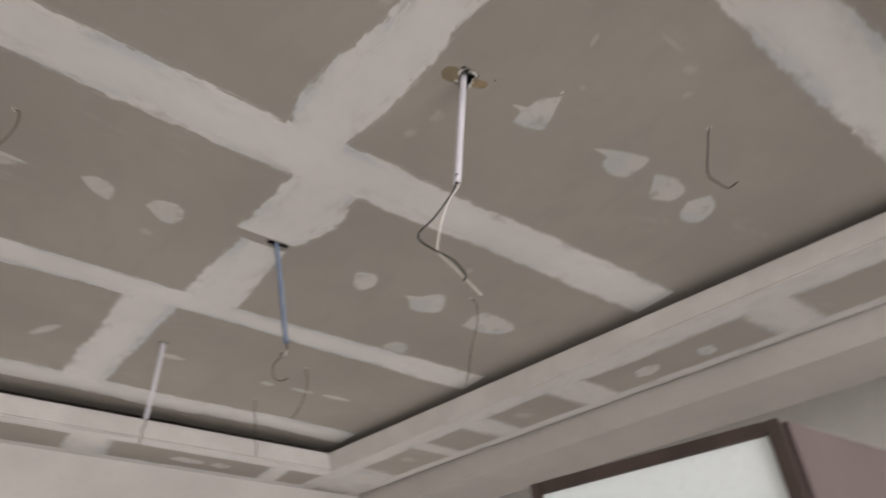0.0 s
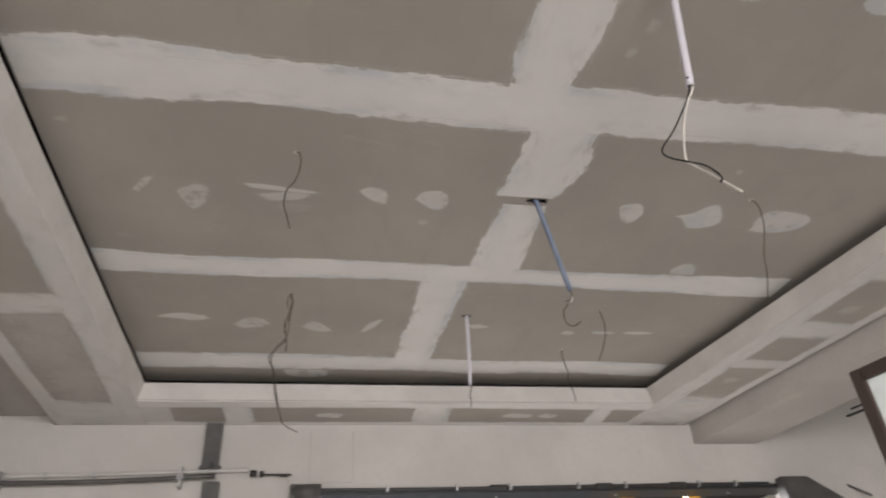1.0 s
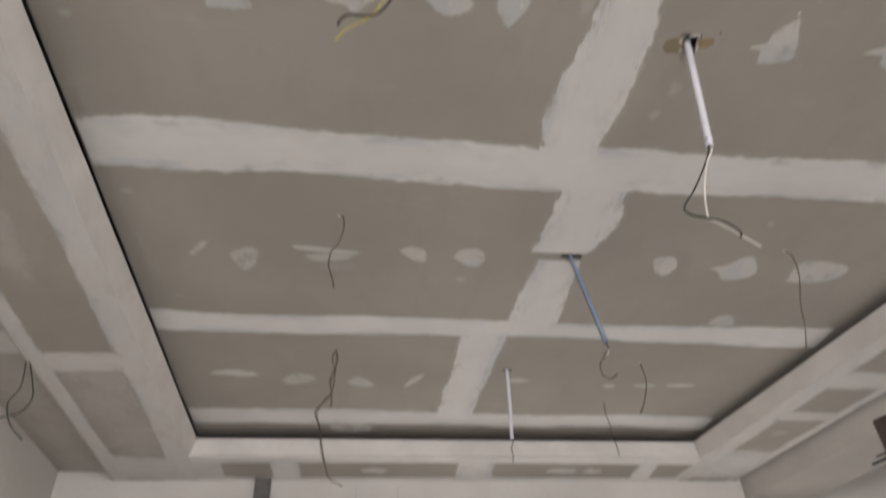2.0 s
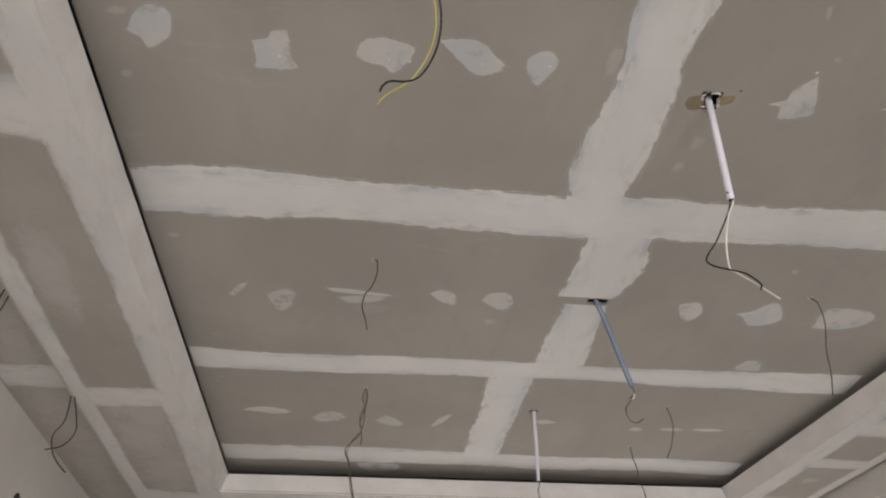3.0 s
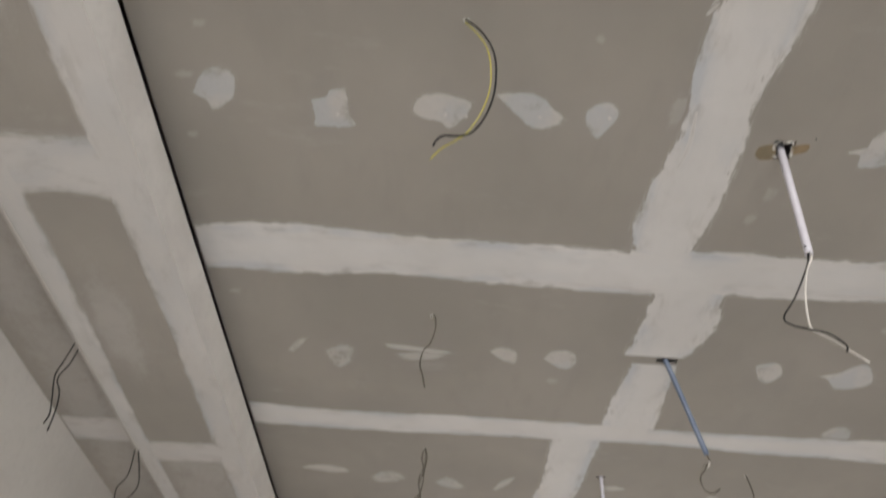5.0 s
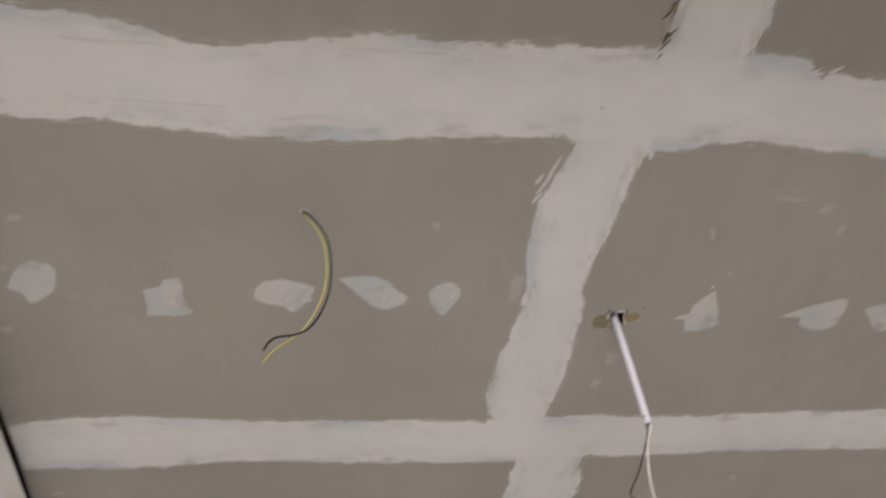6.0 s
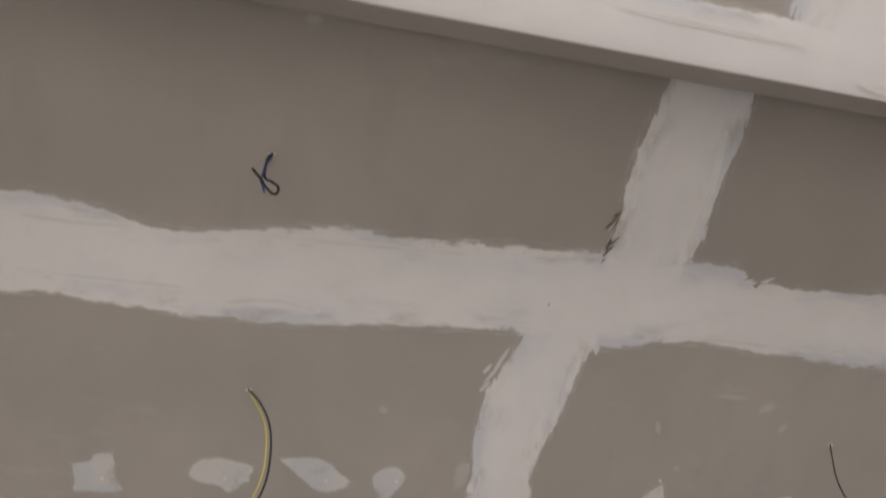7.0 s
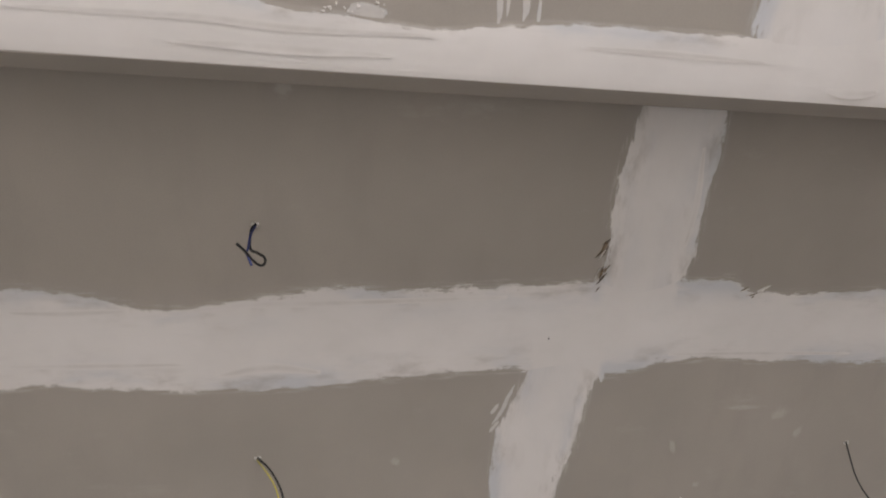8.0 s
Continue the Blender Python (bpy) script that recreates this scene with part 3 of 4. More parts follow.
# torn paper beside the joint next to the cove: dark slits and pale curls in two clusters
TEAR_DARK = varied("torn_paper_core", (0.12, 0.09, 0.065), (0.16, 0.125, 0.09), 40, 0.95)
for n in range(22):
    y0, y1 = ((-1.405, -1.335), (-1.475, -1.435))[n % 3 == 2]
    y = rng.uniform(y0, y1)
    x = -0.006 - 0.35 * max(0, y + 1.4) * rng.random() + rng.uniform(-0.022, 0.006)
    l, w, a = rng.uniform(0.01, 0.034), rng.uniform(0.0008, 0.0022), rng.uniform(1.95, 2.35)
    d, t = Vector((math.cos(a), math.sin(a), 0)), Vector((-math.sin(a), math.cos(a), 0))
    c = Vector((x, y, H - 0.0034))
    ring = [c - d * l / 2, c - d * l * 0.1 + t * w, c + d * l / 2, c + d * l * 0.15 - t * w]
    bm = bmesh.new()
    prism(bm, ring, [q + Vector((0, 0, 0.0022)) for q in ring])
    part("paper_tear", bm, (TEAR_DARK, TORN, TEAR_DARK, GYPSUM)[n % 4], CEIL)
# scuffed paper and crumbs beside the thick end of the joint
for n in range(10):
    blob("filler_smear", rng.uniform(0.4, 0.47), rng.uniform(-1.335, -1.305), H - 0.0005, rng.uniform(0.01, 0.035), rng.uniform(0.003, 0.007), n + 300, (GYPSUM, MUD_SPOT, TEAR_DARK)[n % 3], CEIL, lift=0.001, turn=rng.uniform(-0.9, -0.3))
for n, (x, y, l, a) in enumerate(((-0.228, -1.02, 0.06, 1.05), (-0.243, -0.975, 0.07, 1.15), (-0.256, -0.93, 0.05, 1.3), (-0.222, -0.955, 0.05, 1.1), (-0.262, -0.985, 0.03, 1.2))):
    blob("filler_smear", x, y, H, l * 1.2, 0.011, n + 220, MUD_SPOT, CEIL, turn=a + 0.9)
for x, y in ((0.155, -0.546), (-0.135, -1.198)):
    bm = bmesh.new()
    tube(bm, [Vector((x, y, H + 0.002)), Vector((x, y, H - 0.0035))], 0.0026, 8)
    part("screw_head", bm, DARK_STEEL, CEIL)

# ---- joints of the soffits
ribbon("joint_compound", [(-1.871, -1.942, -1.813), (-0.455, -1.926, -1.813), (0.378, -1.905, -1.813), (1.106, -1.916, -1.813), (1.731, -1.91, -1.813), (2.678, -1.931, -1.813)], ZS, COAT_Y, SOFF_L, "y", 21, joins=((-3.057, 3.188, 1), (-0.57, -0.309, 0), (1.116, 1.304, 0), (2.251, 2.771, 2)))
ribbon("joint_compound", [(-1.871, -2.306, -2.233), (0.065, -2.306, -2.228), (1.106, -2.306, -2.254), (2.678, -2.306, -2.243)], ZS, COAT_Y, SOFF_L, "y", 22, joins=((-3.057, 3.188, 0), (-0.57, -0.309, 1), (1.116, 1.314, 1), (2.251, 2.771, 2)))
ribbon("joint_compound", [(-2.29, -0.559, -0.341), (-2.077, -0.549, -0.351), (-1.838, -0.57, -0.309)], ZS, COAT_X, SOFF_L, "x", 23, lift=0.0015)
ribbon("joint_compound", [(-2.29, 1.148, 1.304), (-1.838, 1.127, 1.283)], ZS, COAT_X, SOFF_L, "x", 24, lift=0.0015)
ribbon("joint_compound", [(-2.295, 2.272, 2.678), (-1.65, 2.355, 2.678)], ZS, COAT_X, SOFF_L, "x", 25, lift=0.0012)
for n, (x, y, w, h) in enumerate(((-2.12, 0.3, 0.18, 0.7), (-2.08, -1.1, 0.2, 0.5))):
    blob("filler_smear", x, y, ZS, w, h, 120 + n, MUD_THIN, SOFF_L, lift=0.0005)
for n, (a, b) in enumerate(((1.05, 1.24), (-0.62, -0.38))):
    ribbon("joint_compound", [(XW + 0.01, a, b), (XO - 0.005, a, b - 0.01)], 3.162, COAT_X, STRIP, "x", 60 + n, lift=0.0015)
ribbon("skim_coat", [(1.15, -2.24, -1.86), (2.3, -2.24, -1.86)], ZS, MUD_THIN, SOFF_L, "y", 64, lift=0.0004)
ribbon("skim_coat", [(-1.2, XW + 0.03, XO - 0.03), (YW - 0.01, XW + 0.03, XO - 0.03)], 3.162, MUD_THIN, STRIP, "y", 65, lift=0.0004)
XR = right_low(YB)
ribbon("joint_compound", [(XL, YB + 0.001, 2.37), (0.0, YB + 0.001, 2.36), (XR, YB + 0.001, 2.38)], ZS, MUD_X, SOFF_B, "x", 26, joins=((-3, 3, 0), (-2, -1.6, 1), (-1.37, -1.21, 1), (-0.26, -0.03, 1), (0.89, 1.02, 1)))
ribbon("joint_compound", [(XL, 2.645, YW - 0.012), (XR, 2.64, YW - 0.012)], ZS, MUD_X, SOFF_B, "x", 27, joins=((-2, -1.6, 0), (-1.37, -1.21, 0), (-0.26, -0.03, 0), (0.89, 1.02, 0)))
for n, (a, b) in enumerate(((-1.36, -1.22), (-0.25, -0.04), (0.9, 1.0))):
    ribbon("joint_compound", [(YB, a, b), (YW - 0.004, a + 0.01, b + 0.02)], ZS, MUD_Y, SOFF_B, "y", 28 + n, lift=0.0015)
for n, (x, w) in enumerate(((-0.75, 0.16), (0.42, 0.2), (0.62, 0.12))):
    blob("filler_patch", x, 2.51, ZS, w, 0.08, 150 + n, MUD_SPOT, SOFF_B)


def skew(v, y):
    return right_low(y) + v, y


CROSS = ((-1.34, -1.08), (-0.5, -0.28), (0.54, 0.75), (1.16, 1.33), (1.62, 1.71), (2.14, 2.66))
ribbon("joint_compound", [(FR, 0.001, 0.15), (-0.9, 0.001, 0.14), (-0.3, 0.001, 0.13), (0.35, 0.001, 0.14), (0.85, 0.001, 0.1), (1.4, 0.001, 0.11), (YW - 0.01, 0.001, 0.1)], ZS, COAT_Y, SOFF_R, "y", 33, warp=skew,
       joins=((-3, 3, 0),) + tuple((a, b, 1) for a, b in CROSS))
ribbon("joint_compound", [(FR, 0.5, 0.535), (-0.3, 0.465, 0.495), (0.6, 0.44, 0.47), (YW - 0.01, 0.395, 0.425)], ZS, COAT_Y, SOFF_R, "y", 34, warp=skew,
       joins=tuple((a + 0.02, b, 0) for a, b in CROSS))
for n, (a, b) in enumerate(CROSS):
    rows = [(0.05, a, b), (0.46, a + 0.02, b + 0.005)]
    ribbon("joint_compound", rows, ZS, COAT_X, SOFF_R, "x", 36 + n, lift=0.0015, warp=skew)
for n, (v, y, w, h) in enumerate(((0.3, 0.3, 0.1, 0.14), (0.26, 1.03, 0.12, 0.1), (0.33, 0.0, 0.1, 0.08), (0.25, 1.9, 0.12, 0.08))):
    blob("filler_patch", right_low(y) + v, y, ZS, w, h, 160 + n, MUD_THIN if n % 2 else MUD_SPOT, SOFF_R)
BAND_F = [(-1.825, -2.0), (-1.324, -1.99), (-1.219, -2.047), (-1.063, -2.042), (-0.801, -1.984), (-0.519, -1.953), (-0.383, -1.969), (-0.227, -1.979), (0.139, -1.979), (0.557, -1.995), (1.811, -2.0)]
for pts, half in ((((-1.27, -1.975), (-0.96, -1.974), (-0.79, -1.963), (-0.52, -1.962)), 0.007), (((-0.22, -1.956), (-0.03, -1.952), (0.21, -1.943)), 0.006), (((0.35, -1.892), (0.42, -1.887), (0.48, -1.894)), 0.009),
                  (((-1.0, -1.93), (-0.8, -1.925), (-0.6, -1.922)), 0.008)):
    stroke(SOFF_F, ZS, pts, half)
ribbon("joint_compound", [(x, a, front_low(x) - 0.001) for x, a in BAND_F], ZS, MUD_X, SOFF_F, "x", 44, joins=((-3, 3, 1), (0.129, 0.505, 0)))
ribbon("joint_compound", [(-3.463, 0.15, 0.505), (-2.105, 0.139, 0.484), (-1.927, 0.139, 0.494)], ZS, MUD_Y, SOFF_F, "y", 45, lift=0.0015)
for n, (x, y, w, h) in enumerate(((-0.394, -2.021, 0.012, 0.06), (-0.378, -2.031, 0.008, 0.05), (-0.342, -2.031, 0.016, 0.06), (-0.315, -2.016, 0.008, 0.05), (-0.645, -2.0, 0.08, 0.03), (-0.488, -2.052, 0.1, 0.05))):
    blob("filler_smear", x, y, ZS, w, h, 170 + n, MUD_SPOT if n < 5 else MUD_THIN, SOFF_F)
for n in range(16):
    bm = bmesh.new()
    at = Matrix.Translation((rng.uniform(-0.73, -0.6), rng.uniform(-2.018, -1.992), ZS - 0.002)) @ Matrix.Rotation(n * 1.1, 4, "Z")
    bmesh.ops.create_icosphere(bm, subdivisions=1, radius=rng.uniform(0.0012, 0.0038), matrix=at @ Matrix.Diagonal((1.4, 0.7, 0.4, 1)))
    part("filler_crumb", bm, LIP, SOFF_F)
bm = bmesh.new()
tube(bm, [Vector((-1.11, -2.035, ZS + 0.004)), Vector((-1.11, -2.035, ZS - 0.005))], 0.006, 8)
part("screw_head", bm, DARK_STEEL, SOFF_F)
# near-black disc stands in for the shaded depth of a hole in the wall
bm = bmesh.new()
tube(bm, [Vector((XW - 0.02, 1.74, 2.825)), Vector((XW + 0.003, 1.74, 2.825))], 0.03, 14)
part("conduit_hole_disc", bm, VOID, WL)

# ---- conduits and wires that hang from the ceiling
def grommet(bm, x, y, z, r):
    """A little ragged rim of broken gypsum where a wire comes out."""
    for k in range(5):
        a = k * 1.26 + x * 9
        c = Vector((x + r * math.cos(a), y + r * math.sin(a), z - 0.002))
        bmesh.ops.create_icosphere(bm, subdivisions=1, radius=r * (0.5 + 0.25 * math.sin(k * 2.3 + y)), matrix=Matrix.Translation(c) @ Matrix.Diagonal((1, 1, 0.5, 1)))


def conduit(root, end, mat, label, radius):
    ob = thing("hanging_conduit", label, "conduit", "conduits hanging from the ceiling", root)
    inv = Matrix.Translation(-Vector(root))
    a, b = Vector(root) + Vector((0, 0, 0.03)), Vector(end)
    mid = a.lerp(b, 0.5) + Vector((0.004, 0.006, 0))
    bm = bmesh.new()
    tube(bm, spline([a, mid, b], 8), radius, 14, radius * 0.78)
    bm.transform(inv)
    part("pipe", bm, mat, ob, smooth=True)
    return ob, inv


def strand(name, points, radius, mat, ob, inv, label=""):
    bm = bmesh.new()
    tube(bm, spline(points), radius, 7)
    bm.transform(inv)
    return part(name, bm, mat, ob, label, True)


c1, inv = conduit((0.073, -0.498, 3.298), (0.058, -0.437, 2.92), PVC_WHITE, "white plastic conduit pipe with a dark and a white cable below", 0.0108)
# black dot on the pipe replaces the shaded inside of a hole
bm = bmesh.new()
tube(bm, [Vector((0.0495, -0.449, 2.938)), Vector((0.0465, -0.451, 2.938))], 0.003, 8)
bm.transform(inv)
part("screw_hole_dot", bm, BLACK, c1)
strand("cable", [(0.06, -0.44, 2.96), (0.056, -0.432, 2.915), (0.043, -0.42, 2.879), (-0.001, -0.396, 2.798), (-0.037, -0.377, 2.747), (-0.025, -0.375, 2.723), (-0.001, -0.419, 2.672), (0.01, -0.45, 2.637), (0.02, -0.468, 2.601), (0.024, -0.473, 2.582), (0.02, -0.47, 2.57)],
       0.0024, WIRE_DARK, c1, inv, "dark bent cable")
strand("cable", [(0.06, -0.438, 2.96), (0.064, -0.434, 2.915), (0.043, -0.421, 2.871), (0.024, -0.4, 2.797), (0.02, -0.378, 2.721), (0.025, -0.392, 2.687), (0.03, -0.437, 2.621), (0.019, -0.525, 2.5)], 0.0026, WIRE_WHITE, c1, inv, "white bent cable")
# torn hole round it
blob("paper_tear", 0.035, -0.49, H, 0.062, 0.054, 201, varied("torn_paper_stain", (0.24, 0.19, 0.12), (0.21, 0.17, 0.11), 30, 0.95), CEIL, ((-1, 0.3), (-0.8, -0.6), (0.3, -0.8), (0.6, 0.6), (-0.4, 0.9)), lift=0.0006)
blob("paper_tear", 0.12, -0.506, H, 0.042, 0.036, 202, TORN, CEIL, ((-1, -0.5), (0.9, -0.9), (1, 0.3), (-0.6, 0.9)), lift=0.0006)
bm = bmesh.new()
for k in range(15):
    a = k * 0.42
    if 1.2 < a < 2.0:
        continue
    r = 0.031 + 0.005 * math.sin(k * 2.1)
    bmesh.ops.create_icosphere(bm, subdivisions=1, radius=0.0055 + 0.002 * math.sin(k * 1.7), matrix=Matrix.Translation((0.0725 + r * math.cos(a), -0.5 + r * math.sin(a), H)) @ Matrix.Rotation(k * 1.3, 4, "Z") @ Matrix.Diagonal((1.5, 0.7, 0.2, 1)))
part("gypsum_rim", bm, GYPSUM, CEIL)

c2, inv = conduit((-0.02, 0.557, 3.298), (0.099, 0.642, 2.93), PVC_BLUE, "blue flexible conduit hanging from a rectangular cut-out", 0.0105)
strand("cable", [(0.095, 0.64, 2.95), (0.104, 0.648, 2.925), (0.106, 0.65, 2.905), (0.07, 0.63, 2.872), (0.085, 0.625, 2.88), (0.062, 0.61, 2.845), (0.042, 0.6, 2.82), (0.039, 0.605, 2.8), (0.071, 0.666, 2.8), (0.107, 0.689, 2.8), (0.123, 0.651, 2.8)],
       0.0022, WIRE_BROWN, c2, inv, "dusty curled cable")
strand("cable_tie", [(0.106, 0.65, 2.905), (0.094, 0.64, 2.882), (0.075, 0.632, 2.872)], 0.0035, WIRE_WHITE, c2, inv)
c3, inv = conduit((-0.092, 1.562, 3.298), (-0.086, 1.64, 2.95), PVC_WHITE, "white plastic conduit pipe with a short cable end", 0.0092)
strand("cable", [(-0.086, 1.638, 2.97), (-0.08, 1.645, 2.935), (-0.088, 1.66, 2.91), (-0.078, 1.68, 2.88), (-0.08, 1.70, 2.855)], 0.0024, WIRE_BROWN, c3, inv)


def drop(label, strands, support="ceiling"):
    """A lighting wire left hanging; strands: name, points, radius, material, label."""
    root = strands[0][1][0]
    ob = thing("hanging_wire", label, "wire", "wires left hanging from the %s" % support, root)
    inv = Matrix.Translation(-Vector(root))
    for name, pts, r, mat, text in strands:
        pts = [(pts[0][0], pts[0][1], pts[0][2] + 0.012)] + list(pts)
        strand(name, pts, r, mat, ob, inv, text)
    if support == "ceiling":
        bm = bmesh.new()
        grommet(bm, root[0], root[1], H, 0.006)
        bm.transform(inv)
        part("gypsum_rim", bm, GYPSUM, ob)
    return ob


drop("yellow and black twin lighting wire in a loose curve", [
    ("strand", [(-0.892, -0.866, 3.3), (-0.86, -0.872, 3.245), (-0.828, -0.872, 3.165), (-0.813, -0.867, 3.08), (-0.813, -0.828, 3.016), (-0.83, -0.788, 2.976), (-0.858, -0.766, 2.937), (-0.89, -0.777, 2.899), (-0.926, -0.803, 2.86), (-0.942, -0.806, 2.836), (-0.948, -0.802, 2.82)], 0.0027, WIRE_DARK, "black insulated strand"),
    ("strand", [(-0.895, -0.86, 3.3), (-0.872, -0.862, 3.256), (-0.842, -0.862, 3.186), (-0.826, -0.857, 3.106), (-0.824, -0.824, 3.036), (-0.841, -0.782, 2.996), (-0.869, -0.757, 2.952), (-0.893, -0.757, 2.914), (-0.931, -0.765, 2.862), (-0.954, -0.764, 2.82)], 0.0018, WIRE_YELLOW, "yellow insulated strand")])
drop("short black and blue wire curled into a loop", [
    ("strand", [(-0.878, -1.514, 3.3), (-0.887, -1.504, 3.281), (-0.886, -1.477, 3.241), (-0.869, -1.474, 3.221), (-0.852, -1.47, 3.2), (-0.854, -1.457, 3.195), (-0.864, -1.457, 3.192), (-0.879, -1.474, 3.185), (-0.889, -1.492, 3.179), (-0.907, -1.515, 3.17)], 0.003, WIRE_DARK, "black insulated strand"),
    ("strand", [(-0.878, -1.511, 3.3), (-0.885, -1.505, 3.25), (-0.887, -1.493, 3.196), (-0.89, -1.488, 3.191), (-0.884, -1.476, 3.18), (-0.878, -1.465, 3.17)], 0.0027, WIRE_BLUE, "blue insulated strand")])
drop("single dusty dark wire bent like an s", [
    ("strand", [(-0.969, 0.364, 3.3), (-0.955, 0.356, 3.286), (-0.951, 0.376, 3.244), (-0.968, 0.396, 3.19), (-0.993, 0.4, 3.151), (-1.0, 0.419, 3.104), (-0.986, 0.433, 3.061), (-0.976, 0.446, 3.02)], 0.0026, WIRE_BROWN, "")])
drop("long twisted pair of dusty dark wires", [
    ("strand", [(-0.99, 1.381, 3.3), (-0.977, 1.395, 3.256), (-0.99, 1.416, 3.189), (-1.008, 1.428, 3.131), (-0.999, 1.441, 3.082), (-1.044, 1.412, 3.017), (-1.068, 1.404, 2.97), (-1.047, 1.405, 2.914), (-1.028, 1.41, 2.827), (-1.005, 1.405, 2.72), (-0.985, 1.415, 2.668), (-0.925, 1.44, 2.64)], 0.0027, WIRE_BROWN, ""),
    ("strand", [(-0.99, 1.381, 3.3), (-1.003, 1.386, 3.25), (-0.991, 1.391, 3.201), (-1.009, 1.392, 3.138), (-0.994, 1.395, 3.054), (-0.996, 1.396, 3.0)], 0.0027, WIRE_BROWN, ""),
    ("strand", [(-0.985, 1.385, 3.3), (-0.985, 1.4, 3.2), (-0.996, 1.43, 3.1), (-1.035, 1.405, 3.03), (-1.058, 1.4, 2.96), (-1.04, 1.4, 2.9), (-1.032, 1.405, 2.81), (-1.012, 1.4, 2.73)], 0.0024, WIRE_BROWN, "")])
drop("thin dusty wire hanging almost straight", [
    ("strand", [(0.896, 0.465, 3.3), (0.907, 0.448, 3.256), (0.913, 0.464, 3.169), (0.89, 0.494, 3.051), (0.879, 0.507, 2.954), (0.855, 0.519, 2.86)], 0.0024, WIRE_BROWN, "")])
drop("thin dark wire bent up at its end", [
    ("strand", [(0.885, -0.803, 3.3), (0.836, -0.807, 3.222), (0.775, -0.818, 3.127), (0.768, -0.802, 3.074), (0.784, -0.788, 3.046), (0.829, -0.79, 3.035), (0.884, -0.79, 3.043), (0.892, -0.821, 3.05)], 0.0022, WIRE_DARK, "")])
drop("short dusty wire curving from the plasterboard", [
    ("strand", [(0.604, 1.455, 3.3), (0.617, 1.459, 3.195), (0.586, 1.471, 3.085), (0.55, 1.469, 3.02)], 0.0027, WIRE_BROWN, "")])
drop("thin dusty wire near the cove edge", [
    ("strand", [(0.551, 1.932, 3.3), (0.549, 1.928, 3.228), (0.555, 1.91, 3.159), (0.55, 1.892, 3.067), (0.553, 1.869, 3.016), (0.548, 1.846, 2.95)], 0.0025, WIRE_BROWN, "")])
EDGE = "soffit edge"
drop("pair of dark wires hanging crossed", [
    ("strand", [(-2.320, 0.424, 3.154), (-2.342, 0.446, 3.045), (-2.359, 0.465, 2.991), (-2.352, 0.500, 2.925), (-2.347, 0.530, 2.868), (-2.357, 0.540, 2.832)], 0.0027, WIRE_DARK, ""),
    ("strand", [(-2.322, 0.467, 3.154), (-2.339, 0.483, 3.060), (-2.366, 0.499, 3.001), (-2.348, 0.524, 2.955), (-2.350, 0.558, 2.899), (-2.363, 0.593, 2.832)], 0.0027, WIRE_DARK, "")], EDGE)
drop("pair of dark wires spread into a loop", [
    ("strand", [(-2.320, 1.198, 3.154), (-2.330, 1.269, 3.019), (-2.369, 1.292, 2.955), (-2.372, 1.337, 2.905), (-2.347, 1.364, 2.861), (-2.292, 1.368, 2.811)], 0.0027, WIRE_DARK, ""),
    ("strand", [(-2.320, 1.203, 3.154), (-2.284, 1.269, 3.025), (-2.289, 1.315, 2.973), (-2.324, 1.317, 2.913), (-2.347, 1.228, 2.853)], 0.0027, WIRE_DARK, "")], EDGE)


# ---- fittings on the back wall
def rod(bm, a, b, r, sides=12):
    tube(bm, [Vector(a), Vector(b)], r, sides)


YF_ = 2.449
duct = thing("cable_trunking", "dark grey steel trunking standing on the plastered wall", "cable trunking", at=(-1.419, 2.679, 2.922), size=1.0568)
inv = Matrix.Translation((1.39, -YF_, -2.85))
for name, z0, z1, dx in (("channel", 2.775, 3.049, -0.004), ("channel", 0.0, 2.70, 0.012)):
    bm = bmesh.new()
    cube(bm, (-1.437 + dx, YF_ - 0.04, z0), (-1.347 + dx, YF_, z1), 0.004)
    bm.transform(inv)
    part(name, bm, DARK_STEEL, duct)
bm = bmesh.new()
cube(bm, (-1.452, YF_ - 0.046, 2.765), (-1.338, YF_ - 0.002, 2.785), 0.003)
bm.transform(inv)
part("collar", bm, DARK_STEEL, duct)
bm = bmesh.new()
rod(bm, (-1.385, YF_ - 0.06, 2.785), (-1.385, YF_ - 0.04, 2.785), 0.014)
bm.transform(inv)
part("knob", bm, BLACK, duct)

pipe = thing("wall_pipe", "long grey steel pipe clamped to the wall", "pipe", at=(-1.958, 2.679, 2.774), size=1.0568)
inv = Matrix.Translation((1.9, -YF_, -2.71))
bm = bmesh.new()
tube(bm, spline([(-2.44, YF_ - 0.055, 2.70), (-2.1, YF_ - 0.055, 2.70), (-1.75, YF_ - 0.055, 2.708), (-1.36, YF_ - 0.06, 2.724)], 6), 0.0125, 12, 0.01)
bm.transform(inv)
part("tube", bm, DARK_STEEL, pipe, "dark grey tube", True)
bm = bmesh.new()
rod(bm, (-2.46, YF_ - 0.055, 2.70), (-2.425, YF_ - 0.055, 2.70), 0.015)
bm.transform(inv)
part("end_cap", bm, GALV, pipe, "bright end sleeve", True)
for x, z in ((-1.54, 2.72), (-2.43, 2.70)):
    bm = bmesh.new()
    cube(bm, (x - 0.006, YF_ - 0.075, z - 0.055), (x + 0.006, YF_, z + 0.06), 0.002)
    cube(bm, (x - 0.016, YF_ - 0.075, z - 0.018), (x + 0.016, YF_ - 0.035, z + 0.018), 0.004)
    bm.transform(inv)
    part("clamp", bm, GALV, pipe, "zinc clamp")

cab = thing("wall_cable", "pale dusty conduit with a black plug end along the wall", "cable", at=(-1.853, 2.679, 2.816), size=1.0568)
inv = Matrix.Translation((1.8, -YF_, -2.75))
bm = bmesh.new()
